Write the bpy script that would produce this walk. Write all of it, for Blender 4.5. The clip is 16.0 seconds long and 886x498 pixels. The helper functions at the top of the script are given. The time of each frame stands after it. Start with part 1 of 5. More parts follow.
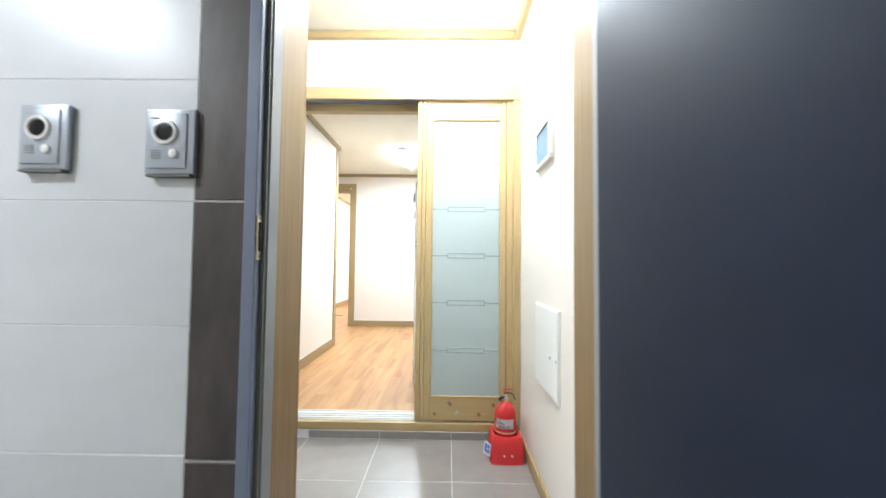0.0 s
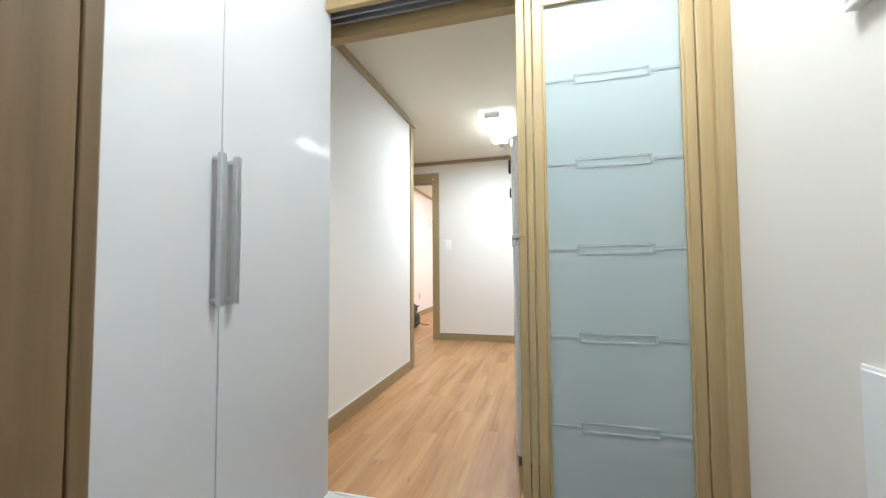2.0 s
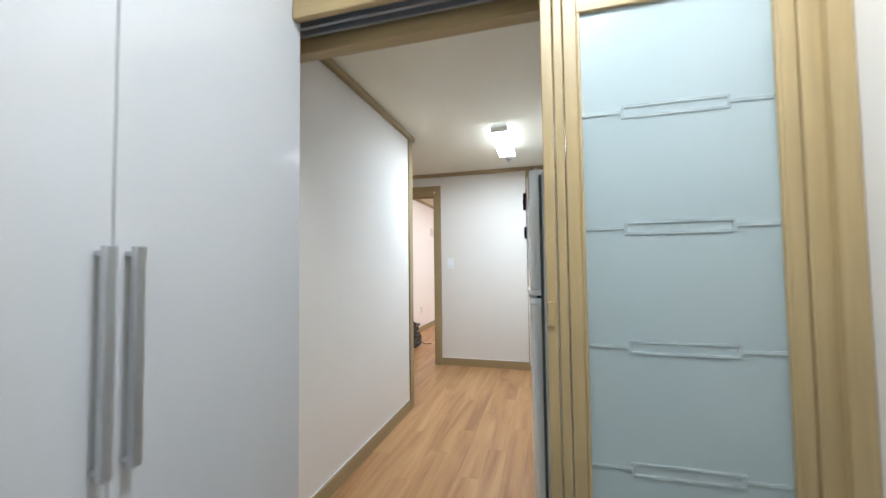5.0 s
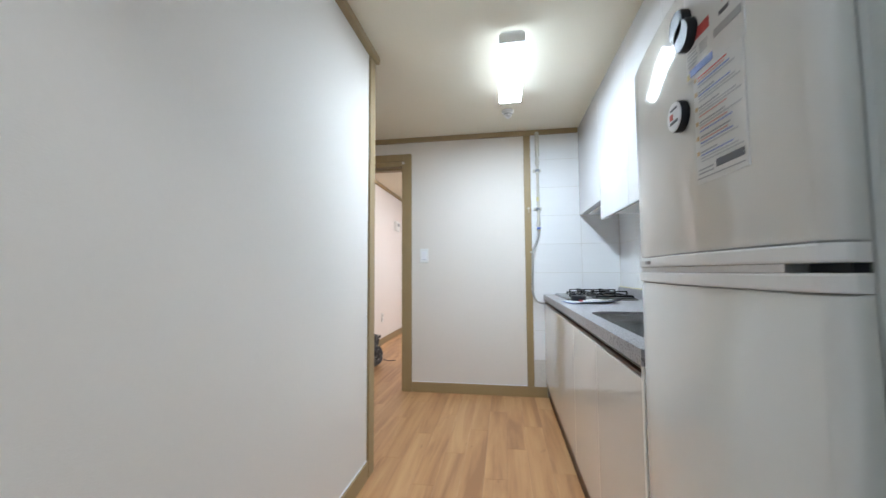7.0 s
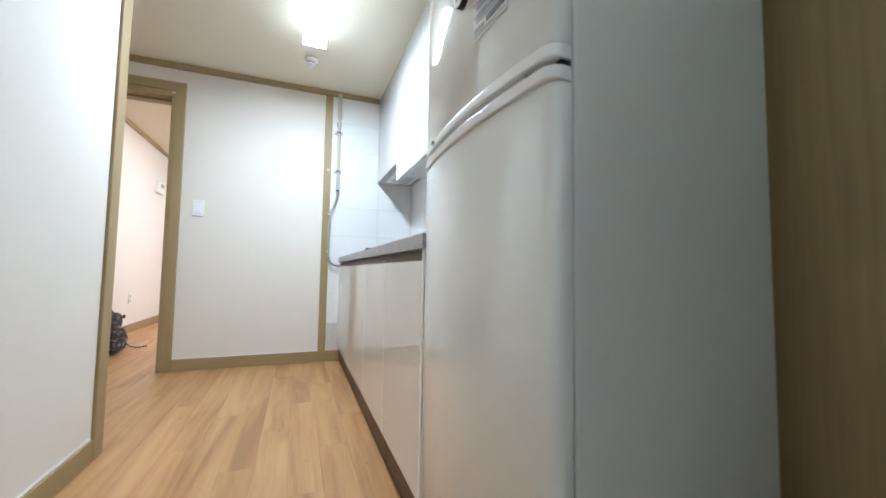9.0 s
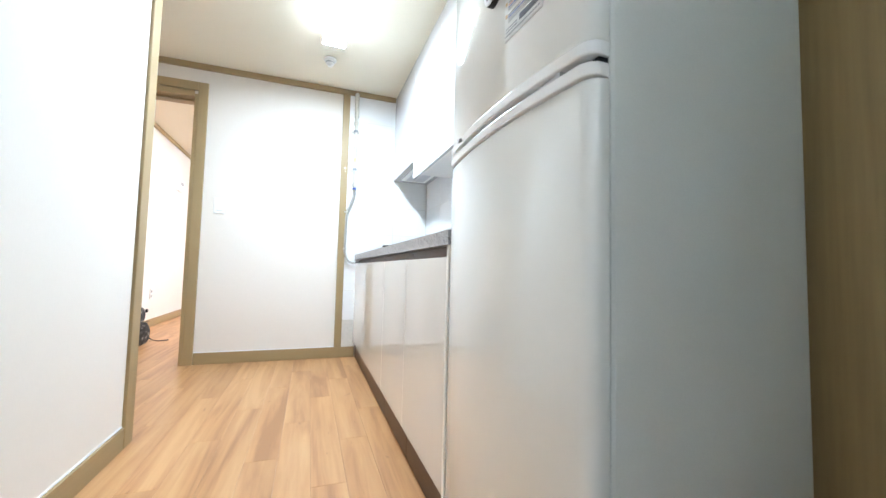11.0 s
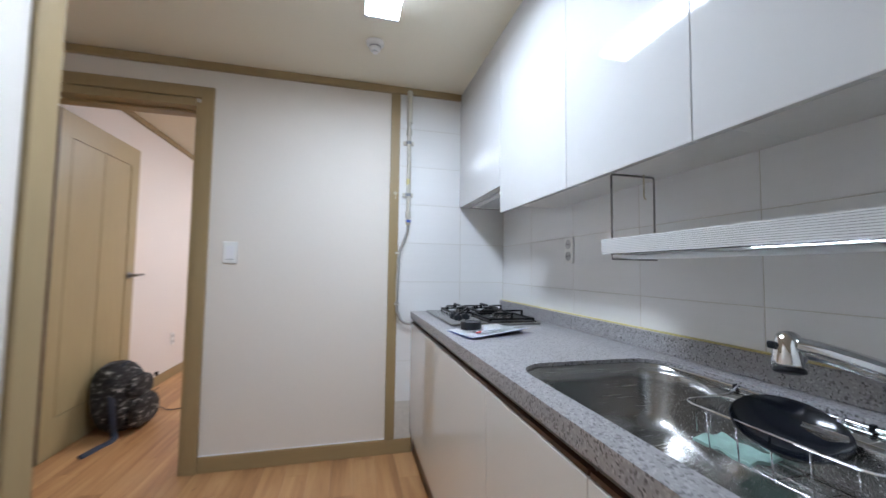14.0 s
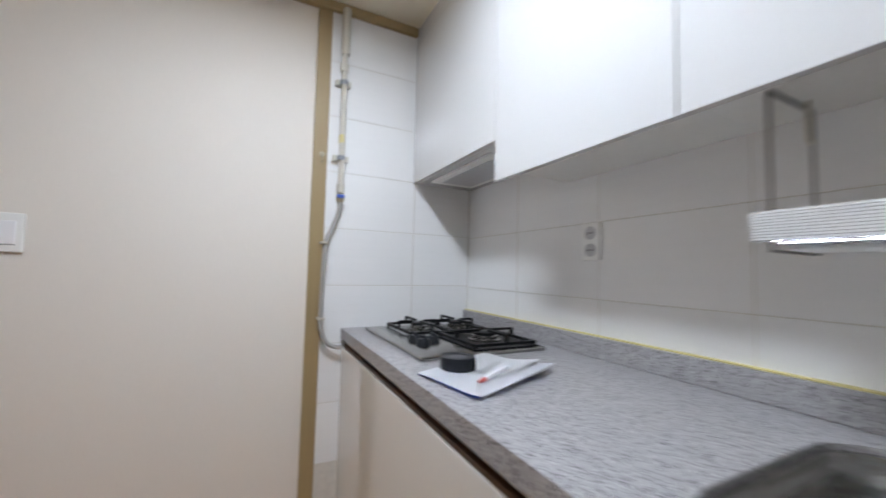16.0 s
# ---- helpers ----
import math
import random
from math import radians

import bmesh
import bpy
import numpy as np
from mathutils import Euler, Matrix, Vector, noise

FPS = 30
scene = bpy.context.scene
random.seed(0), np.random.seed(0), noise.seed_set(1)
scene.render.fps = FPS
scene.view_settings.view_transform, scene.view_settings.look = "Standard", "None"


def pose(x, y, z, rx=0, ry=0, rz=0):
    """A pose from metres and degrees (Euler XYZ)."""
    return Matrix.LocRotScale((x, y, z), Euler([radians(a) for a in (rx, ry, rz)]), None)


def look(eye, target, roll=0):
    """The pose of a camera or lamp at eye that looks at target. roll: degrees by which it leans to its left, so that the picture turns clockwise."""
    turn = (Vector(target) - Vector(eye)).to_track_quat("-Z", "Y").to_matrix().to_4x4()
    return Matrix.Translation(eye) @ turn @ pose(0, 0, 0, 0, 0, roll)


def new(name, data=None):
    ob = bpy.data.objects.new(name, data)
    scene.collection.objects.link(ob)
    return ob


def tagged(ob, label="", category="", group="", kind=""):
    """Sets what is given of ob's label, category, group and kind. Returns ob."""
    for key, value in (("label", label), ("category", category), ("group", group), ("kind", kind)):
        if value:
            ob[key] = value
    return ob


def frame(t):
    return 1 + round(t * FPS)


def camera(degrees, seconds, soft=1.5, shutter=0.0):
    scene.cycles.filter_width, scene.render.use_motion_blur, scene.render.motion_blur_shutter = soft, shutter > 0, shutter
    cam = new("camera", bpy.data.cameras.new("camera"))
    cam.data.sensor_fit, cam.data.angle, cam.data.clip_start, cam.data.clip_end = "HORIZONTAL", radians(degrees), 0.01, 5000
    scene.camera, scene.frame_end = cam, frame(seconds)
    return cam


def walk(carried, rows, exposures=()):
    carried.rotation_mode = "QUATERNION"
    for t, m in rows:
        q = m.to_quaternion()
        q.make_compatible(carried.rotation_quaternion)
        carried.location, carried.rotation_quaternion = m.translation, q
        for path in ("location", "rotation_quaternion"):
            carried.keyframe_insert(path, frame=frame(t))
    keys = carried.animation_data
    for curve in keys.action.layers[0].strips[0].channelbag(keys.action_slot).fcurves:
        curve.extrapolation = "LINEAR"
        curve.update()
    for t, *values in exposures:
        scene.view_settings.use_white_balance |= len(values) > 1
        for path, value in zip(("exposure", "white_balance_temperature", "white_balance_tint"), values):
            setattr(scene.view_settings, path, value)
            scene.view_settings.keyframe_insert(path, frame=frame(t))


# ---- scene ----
cam = camera(99.7, 16.0, shutter=0.5)
PATH = [
    (0, (0.037, -0.176, 0.921), (0.009, 1.822, 1.005), 0.6),
    (0.5, (-0.012, 0.141, 0.918), (-0.145, 2.135, 1.0), 0.2),
    (1, (-0.068, 0.417, 0.904), (-0.418, 2.385, 0.984), -0.0),
    (1.5, (-0.109, 0.7, 0.903), (-0.599, 2.638, 0.986), -0.3),
    (2, (-0.076, 0.792, 0.926), (-0.592, 2.722, 1.016), -0.4),
    (2.5, (-0.051, 0.801, 0.943), (-0.774, 2.663, 1.035), -0.8),
    (3, (-0.06, 0.777, 0.984), (-0.994, 2.543, 1.079), -1.1),
    (3.5, (-0.063, 0.783, 1.093), (-1.033, 2.529, 1.187), -1.0),
    (4, (-0.071, 0.804, 1.182), (-0.994, 2.576, 1.275), -0.9),
    (4.5, (-0.101, 0.885, 1.174), (-0.723, 2.784, 1.263), -0.2),
    (5, (-0.152, 1.095, 1.174), (-0.681, 3.022, 1.258), -0.7),
    (5.2, (-0.176, 1.191, 1.177), (-0.722, 3.113, 1.264), -1.0),
    (7.3, (-0.555, 2.187, 1.033), (-0.737, 4.175, 1.16), 0.0),
    (7.5, (-0.544, 2.205, 1.029), (-0.537, 4.201, 1.156), 0.2),
    (8, (-0.547, 2.188, 0.987), (-0.155, 4.145, 1.114), 0.4),
    (8.5, (-0.529, 2.168, 0.881), (0.071, 4.071, 1.009), 0.8),
    (9, (-0.527, 2.135, 0.747), (0.194, 3.996, 0.868), 0.9),
    (9.2, (-0.522, 2.115, 0.72), (0.223, 3.968, 0.833), 1.3),
    (11.3, (-0.571, 2.151, 0.749), (0.084, 4.037, 0.866), 1.1),
    (11.5, (-0.547, 2.178, 0.808), (0.104, 4.065, 0.936), 0.6),
    (12, (-0.541, 2.2, 0.98), (0.02, 4.114, 1.133), 0.6),
    (12.5, (-0.523, 2.304, 1.069), (-0.072, 4.248, 1.198), 0.8),
    (13, (-0.511, 2.501, 1.076), (-0.225, 4.476, 1.204), 0.5),
    (13.5, (-0.557, 2.783, 1.095), (-0.282, 4.761, 1.212), 0.6),
    (14, (-0.584, 3.054, 1.108), (-0.101, 4.991, 1.222), 0.8),
    (14.5, (-0.539, 3.209, 1.103), (0.174, 5.074, 1.226), 1.1),
    (15, (-0.481, 3.349, 1.124), (0.461, 5.108, 1.249), 1.7),
    (15.5, (-0.479, 3.478, 1.131), (0.551, 5.188, 1.25), 1.5),
    (16, (-0.541, 3.746, 1.104), (0.346, 5.534, 1.223), 1.4),
]
walk(cam, [(t, look(eye, target, roll)) for t, eye, target, roll in PATH],
     exposures=[(0, 2.1, 6400, 10), (0.5, 2.1, 6450, 10), (1, 2.0, 6400, 10), (1.5, 1.7, 6350, 10), (2, 1.3, 6300, 10), (2.5, 1.1, 6250, 11), (3.5, 0.95, 6200, 10), (5, 0.92, 6100, 11),
                (7.5, 0.72, 5950, 11), (8.5, 0.70, 6000, 10), (9, 1.08, 5950, 9), (9.2, 1.2, 5950, 10), (11.3, 1.7, 5850, 9), (11.5, 1.62, 5850, 10), (12, 1.32, 5880, 10), (12.5, 0.98, 5900, 10),
                (13, 0.6, 5950, 11), (13.5, 0.42, 5950, 14), (15, 0.50, 6250, 16), (16, 0.40, 6400, 17)])

# ---------- world and light ----------
world = bpy.data.worlds.new("world")
world.use_nodes = True
scene.world = world
world.node_tree.nodes["Background"].inputs[0].default_value = (0.6, 0.7, 0.9, 1)
world.node_tree.nodes["Background"].inputs[1].default_value = 0.02
KITCHEN_LAMP, BEDROOM_LAMP, CORRIDOR_LAMP, ENTRY_LAMP = 65.0, 24.0, 34.0, 33.0


# ---------- materials ----------
def node(nt, kind, **kw):
    n = nt.nodes.new(kind)
    for k, v in kw.items():
        n.inputs[k.replace("_", " ")].default_value = v
    return n


def mat(name, color, rough=0.5, metal=0.0, grain=0.0, scale=(40, 40, 40), bump=0.0, bump_scale=200.0, big=0.0, coat=0.0,
        spread=0.0, second=None, spec=0.5, rough_var=0.0):
    """Principled paint with grain and broad stains (noise), a fine relief and an optional tint per object."""
    m = bpy.data.materials.new(name)
    m.use_nodes = True
    nt = m.node_tree
    b = nt.nodes["Principled BSDF"]
    b.inputs["Roughness"].default_value, b.inputs["Metallic"].default_value = rough, metal
    b.inputs["Coat Weight"].default_value, b.inputs["Coat Roughness"].default_value = coat, 0.06
    b.inputs["Specular IOR Level"].default_value = spec
    tc = node(nt, "ShaderNodeTexCoord")
    mp = node(nt, "ShaderNodeMapping")
    mp.inputs["Scale"].default_value = scale
    link = nt.links.new
    link(tc.outputs["Object"], mp.inputs["Vector"])
    n1 = node(nt, "ShaderNodeTexNoise", Scale=1.0, Detail=6.0, Roughness=0.6)
    link(mp.outputs[0], n1.inputs["Vector"])
    n2 = node(nt, "ShaderNodeTexNoise", Scale=1.7, Detail=3.0)
    link(tc.outputs["Object"], n2.inputs["Vector"])
    ramp = node(nt, "ShaderNodeMapRange")
    ramp.inputs["From Min"].default_value, ramp.inputs["From Max"].default_value = 0.25, 0.75
    link(n1.outputs["Fac"], ramp.inputs["Value"])
    mix = node(nt, "ShaderNodeMix")
    mix.data_type = "RGBA"
    dark = second or tuple(c * (1 - grain) for c in color)
    mix.inputs["A"].default_value, mix.inputs["B"].default_value = (*dark, 1), (*color, 1)
    link(ramp.outputs[0], mix.inputs["Factor"])
    hs = node(nt, "ShaderNodeHueSaturation")
    link(mix.outputs["Result"], hs.inputs["Color"])
    add = node(nt, "ShaderNodeMath")
    add.operation = "MULTIPLY_ADD"
    add.inputs[1].default_value, add.inputs[2].default_value = 2 * big, 1 - big
    link(n2.outputs["Fac"], add.inputs[0])
    if spread:
        oi = node(nt, "ShaderNodeObjectInfo")
        a2 = node(nt, "ShaderNodeMath")
        a2.operation = "MULTIPLY_ADD"
        a2.inputs[1].default_value = spread
        link(oi.outputs["Random"], a2.inputs[0])
        link(add.outputs[0], a2.inputs[2])
        sub = node(nt, "ShaderNodeMath")
        sub.operation = "SUBTRACT"
        sub.inputs[1].default_value = spread / 2
        link(a2.outputs[0], sub.inputs[0])
        link(sub.outputs[0], hs.inputs["Value"])
    else:
        link(add.outputs[0], hs.inputs["Value"])
    link(hs.outputs["Color"], b.inputs["Base Color"])
    if rough_var:
        rv = node(nt, "ShaderNodeMath")
        rv.operation = "MULTIPLY_ADD"
        rv.inputs[1].default_value, rv.inputs[2].default_value = rough_var, rough - rough_var / 2
        link(n1.outputs["Fac"], rv.inputs[0])
        link(rv.outputs[0], b.inputs["Roughness"])
    if bump:
        n3 = node(nt, "ShaderNodeTexNoise", Scale=bump_scale, Detail=2.0)
        link(tc.outputs["Object"], n3.inputs["Vector"])
        bp = node(nt, "ShaderNodeBump", Strength=bump, Distance=0.002)
        link(n3.outputs["Fac"], bp.inputs["Height"])
        link(bp.outputs["Normal"], b.inputs["Normal"])
    return m


def glow(name, color, strength):
    m = bpy.data.materials.new(name)
    m.use_nodes = True
    b = m.node_tree.nodes["Principled BSDF"]
    b.inputs["Base Color"].default_value = (0.9, 0.9, 0.9, 1)
    b.inputs["Emission Color"].default_value = (*color, 1)
    b.inputs["Emission Strength"].default_value = strength
    return m


def wood_floor_mat():
    """Oak-print floor boards: long streaks, a few knots, a tint per board."""
    m = bpy.data.materials.new("oak_floor")
    m.use_nodes = True
    nt = m.node_tree
    link = nt.links.new
    b = nt.nodes["Principled BSDF"]
    tc = node(nt, "ShaderNodeTexCoord")
    oi = node(nt, "ShaderNodeObjectInfo")
    off = node(nt, "ShaderNodeVectorMath")
    off.operation = "MULTIPLY_ADD"
    off.inputs[1].default_value = (37, 53, 11)
    link(oi.outputs["Random"], off.inputs[0])
    link(tc.outputs["Object"], off.inputs[2])
    mp = node(nt, "ShaderNodeMapping")
    mp.inputs["Scale"].default_value = (34, 1.7, 20)
    link(off.outputs[0], mp.inputs["Vector"])
    n1 = node(nt, "ShaderNodeTexNoise", Scale=1.0, Detail=8.0, Roughness=0.62, Distortion=0.6)
    link(mp.outputs[0], n1.inputs["Vector"])
    mp2 = node(nt, "ShaderNodeMapping")
    mp2.inputs["Scale"].default_value = (8, 0.75, 5)
    link(off.outputs[0], mp2.inputs["Vector"])
    n2 = node(nt, "ShaderNodeTexNoise", Scale=1.0, Detail=4.0, Distortion=1.2)
    link(mp2.outputs[0], n2.inputs["Vector"])
    r1 = node(nt, "ShaderNodeValToRGB")
    e = r1.color_ramp.elements
    e[0].position, e[0].color = 0.36, (0.345, 0.165, 0.064, 1)
    e[1].position, e[1].color = 0.63, (0.565, 0.325, 0.148, 1)
    mid = e.new(0.47)
    mid.color = (0.465, 0.243, 0.100, 1)
    sm = node(nt, "ShaderNodeMix")
    sm.inputs["Factor"].default_value = 0.68
    link(n1.outputs["Fac"], sm.inputs["A"])
    link(n2.outputs["Fac"], sm.inputs["B"])
    link(sm.outputs["Result"], r1.inputs["Fac"])
    hs = node(nt, "ShaderNodeHueSaturation")
    v = node(nt, "ShaderNodeMath")
    v.operation = "MULTIPLY_ADD"
    v.inputs[1].default_value, v.inputs[2].default_value = 0.09, 0.955
    link(oi.outputs["Random"], v.inputs[0])
    link(v.outputs[0], hs.inputs["Value"])
    link(r1.outputs["Color"], hs.inputs["Color"])
    mp3 = node(nt, "ShaderNodeMapping")
    mp3.inputs["Scale"].default_value = (26, 9, 9)
    link(off.outputs[0], mp3.inputs["Vector"])
    n3 = node(nt, "ShaderNodeTexNoise", Scale=1.0, Detail=3.0, Distortion=0.8)
    link(mp3.outputs[0], n3.inputs["Vector"])
    knot = node(nt, "ShaderNodeMapRange")
    knot.inputs["From Min"].default_value, knot.inputs["From Max"].default_value = 0.68, 0.76
    knot.inputs["To Max"].default_value = 0.55
    link(n3.outputs["Fac"], knot.inputs["Value"])
    km = node(nt, "ShaderNodeMix")
    km.data_type = "RGBA"
    km.inputs["B"].default_value = (0.24, 0.105, 0.04, 1)
    link(knot.outputs[0], km.inputs["Factor"])
    link(hs.outputs["Color"], km.inputs["A"])
    link(km.outputs["Result"], b.inputs["Base Color"])
    b.inputs["Roughness"].default_value = 0.36
    bp = node(nt, "ShaderNodeBump", Strength=0.12, Distance=0.001)
    link(n1.outputs["Fac"], bp.inputs["Height"])
    link(bp.outputs["Normal"], b.inputs["Normal"])
    return m


def granite_mat():
    m = bpy.data.materials.new("speckled_stone")
    m.use_nodes = True
    nt = m.node_tree
    link = nt.links.new
    b = nt.nodes["Principled BSDF"]
    tc = node(nt, "ShaderNodeTexCoord")
    n = node(nt, "ShaderNodeTexVoronoi", Scale=240.0)
    link(tc.outputs["Object"], n.inputs["Vector"])
    r = node(nt, "ShaderNodeValToRGB")
    e = r.color_ramp.elements
    e[0].position, e[0].color = 0.0, (0.09, 0.085, 0.09, 1)
    e[1].position, e[1].color = 1.0, (0.42, 0.41, 0.42, 1)
    for p, c in ((0.12, (0.17, 0.16, 0.16, 1)), (0.2, (0.31, 0.30, 0.305, 1)), (0.85, (0.37, 0.36, 0.365, 1)), (0.93, (0.48, 0.47, 0.47, 1))):
        e.new(p).color = c
    sep = node(nt, "ShaderNodeSeparateColor")
    link(n.outputs["Color"], sep.inputs[0])
    link(sep.outputs[0], r.inputs["Fac"])
    link(r.outputs["Color"], b.inputs["Base Color"])
    b.inputs["Roughness"].default_value = 0.3
    n2 = node(nt, "ShaderNodeTexNoise", Scale=90.0, Detail=3.0)
    link(tc.outputs["Object"], n2.inputs["Vector"])
    bp = node(nt, "ShaderNodeBump", Strength=0.05, Distance=0.001)
    link(n2.outputs["Fac"], bp.inputs["Height"])
    link(bp.outputs["Normal"], b.inputs["Normal"])
    return m


def frosted_mat():
    m = bpy.data.materials.new("frosted_glass")
    m.use_nodes = True
    nt = m.node_tree
    link = nt.links.new
    out = nt.nodes["Material Output"]
    nt.nodes.remove(nt.nodes["Principled BSDF"])
    d = node(nt, "ShaderNodeBsdfDiffuse", Color=(0.70, 0.79, 0.79, 1))
    tl = node(nt, "ShaderNodeBsdfTranslucent", Color=(0.72, 0.83, 0.82, 1))
    g = node(nt, "ShaderNodeBsdfGlossy", Color=(1, 1, 1, 1), Roughness=0.22)
    m1 = node(nt, "ShaderNodeMixShader", Fac=0.5)
    link(d.outputs[0], m1.inputs[1])
    link(tl.outputs[0], m1.inputs[2])
    fr = node(nt, "ShaderNodeFresnel", IOR=1.45)
    m2 = node(nt, "ShaderNodeMixShader")
    link(fr.outputs[0], m2.inputs[0])
    link(m1.outputs[0], m2.inputs[1])
    link(g.outputs[0], m2.inputs[2])
    link(m2.outputs[0], out.inputs["Surface"])
    return m


def camo_mat():
    m = mat("camouflage_cloth", (0.03, 0.03, 0.032), 0.8, bump=0.4, bump_scale=900)
    nt = m.node_tree
    tc = node(nt, "ShaderNodeTexCoord")
    mp = node(nt, "ShaderNodeMapping")
    mp.inputs["Scale"].default_value = (14, 10, 24)
    n = node(nt, "ShaderNodeTexNoise", Scale=1.6, Detail=6.0, Roughness=0.7)
    nt.links.new(tc.outputs["Object"], mp.inputs["Vector"])
    nt.links.new(mp.outputs[0], n.inputs["Vector"])
    r = node(nt, "ShaderNodeValToRGB")
    e = r.color_ramp.elements
    e[0].position, e[0].color = 0.42, (0.008, 0.008, 0.010, 1)
    e[1].position, e[1].color = 0.66, (0.5, 0.49, 0.46, 1)
    e.new(0.55).color = (0.035, 0.035, 0.036, 1)
    e.new(0.6).color = (0.15, 0.145, 0.14, 1)
    nt.links.new(n.outputs["Fac"], r.inputs["Fac"])
    nt.links.new(r.outputs["Color"], nt.nodes["Principled BSDF"].inputs["Base Color"])
    return m


WALLPAPER = mat("ivory_wallpaper", (0.79, 0.74, 0.675), 0.75, grain=0.03, scale=(300, 300, 60), bump=0.25, bump_scale=350, big=0.02)
WALLPAPER_PINK = mat("warm_white_wallpaper", (0.82, 0.76, 0.72), 0.75, grain=0.03, scale=(300, 300, 60), bump=0.25, bump_scale=350, big=0.02)
CEILING = mat("ceiling_paper", (0.79, 0.735, 0.60), 0.8, grain=0.03, scale=(120, 120, 120), bump=0.2, bump_scale=260, big=0.02)
OAK = mat("oak_trim", (0.50, 0.365, 0.175), 0.42, grain=0.22, scale=(60, 60, 2.5), bump=0.06, bump_scale=300, big=0.05)
OAK_H = mat("oak_trim_along_x", (0.50, 0.365, 0.175), 0.42, grain=0.18, scale=(2.5, 60, 60), bump=0.06, bump_scale=300, big=0.05)
TRIM = mat("olive_oak_trim", (0.36, 0.262, 0.13), 0.45, grain=0.12, scale=(60, 60, 3), bump=0.05, bump_scale=300, big=0.04)
TRIM_H = mat("olive_oak_trim_level", (0.36, 0.262, 0.13), 0.45, grain=0.10, scale=(8, 8, 60), bump=0.05, bump_scale=300, big=0.04)
DOOR_WOOD = mat("oak_door_leaf", (0.43, 0.345, 0.18), 0.4, grain=0.14, scale=(60, 60, 3), bump=0.05, bump_scale=300, big=0.05)
JAMB_WOOD = mat("brown_jamb_veneer", (0.275, 0.175, 0.078), 0.45, grain=0.36, scale=(60, 60, 2.0), bump=0.08, bump_scale=200, big=0.08)
KICK = mat("dark_brown_plinth", (0.10, 0.05, 0.028), 0.45, grain=0.3, scale=(6, 6, 80))
FLOOR = wood_floor_mat()
UNDER = mat("dark_joint", (0.30, 0.17, 0.08), 0.8, grain=0.2)
GLOSS = mat("high_gloss_white", (0.60, 0.60, 0.597), 0.05, grain=0.01, coat=0.2, big=0.008)
GLOSS_LOW = mat("high_gloss_ivory", (0.74, 0.72, 0.68), 0.06, grain=0.01, coat=0.2, big=0.008)
CARCASS = mat("cabinet_carcass", (0.82, 0.81, 0.77), 0.5, grain=0.04, big=0.03)
FRIDGE = mat("fridge_door_paint", (0.77, 0.77, 0.74), 0.06, grain=0.01, coat=0.3, bump=0.015, bump_scale=500, big=0.01)
FRIDGE_SIDE = mat("fridge_side_paint", (0.80, 0.815, 0.795), 0.42, grain=0.05, scale=(300, 300, 300), bump=0.3, bump_scale=900, big=0.03)
FRIDGE_TRIM = mat("white_plastic", (0.85, 0.85, 0.845), 0.25, grain=0.02, big=0.02)
PLASTIC = mat("ivory_plastic", (0.86, 0.86, 0.84), 0.35, grain=0.02, big=0.02)
TILE_W = mat("white_wall_tile", (0.85, 0.85, 0.845), 0.14, grain=0.03, scale=(3, 3, 40), bump=0.05, bump_scale=30, spread=0.03)
GROUT_W = mat("beige_grout", (0.70, 0.67, 0.61), 0.85, grain=0.15)
TILE_C = mat("pale_stone_tile", (0.66, 0.69, 0.72), 0.34, grain=0.07, scale=(4, 4, 9), bump=0.08, bump_scale=12, spread=0.04, big=0.03)
TILE_D = mat("dark_slate_tile", (0.095, 0.08, 0.076), 0.45, second=(0.022, 0.019, 0.020), scale=(9, 9, 3), bump=0.2, bump_scale=60, spread=0.2, big=0.2)
GROUT_L = mat("pale_grout", (0.72, 0.73, 0.74), 0.85, grain=0.1)
TILE_F = mat("grey_floor_tile", (0.31, 0.285, 0.265), 0.3, second=(0.235, 0.215, 0.205), scale=(5, 5, 5), bump=0.1, bump_scale=40, spread=0.08, big=0.06)
GREY_STEEL = mat("grey_painted_steel", (0.25, 0.265, 0.285), 0.4, grain=0.08, big=0.05)
BLUE_STEEL = mat("blue_grey_steel", (0.18, 0.215, 0.30), 0.4, grain=0.08, big=0.05)
NAVY = mat("navy_steel_door", (0.018, 0.026, 0.048), 0.55, grain=0.25, scale=(4, 4, 4), bump=0.15, bump_scale=14, big=0.2, rough_var=0.25, spec=0.2)
GASKET = mat("grey_rubber", (0.16, 0.17, 0.15), 0.7, grain=0.2)
ALU = mat("aluminium", (0.62, 0.63, 0.65), 0.35, metal=0.9, grain=0.1, scale=(3, 200, 200), big=0.04)
ALU_WHITE = mat("white_aluminium", (0.78, 0.78, 0.77), 0.3, metal=0.1, grain=0.05, big=0.04)
TRACK = mat("grey_track", (0.33, 0.35, 0.38), 0.4, metal=0.5, grain=0.1)
STEEL = mat("brushed_stainless", (0.43, 0.425, 0.415), 0.26, metal=1.0, grain=0.10, scale=(6, 220, 220), bump=0.04, bump_scale=400, rough_var=0.12)
CHROME = mat("chrome", (0.75, 0.75, 0.76), 0.07, metal=1.0, grain=0.03)
BRASS = mat("brass_strike", (0.60, 0.54, 0.40), 0.3, metal=0.8, grain=0.1)
BLACK = mat("black_enamel", (0.006, 0.006, 0.0065), 0.4, spec=0.2, grain=0.3, bump=0.1, bump_scale=600)
BLACK_SOFT = mat("black_plastic", (0.014, 0.016, 0.02), 0.42, grain=0.2, spec=0.25)
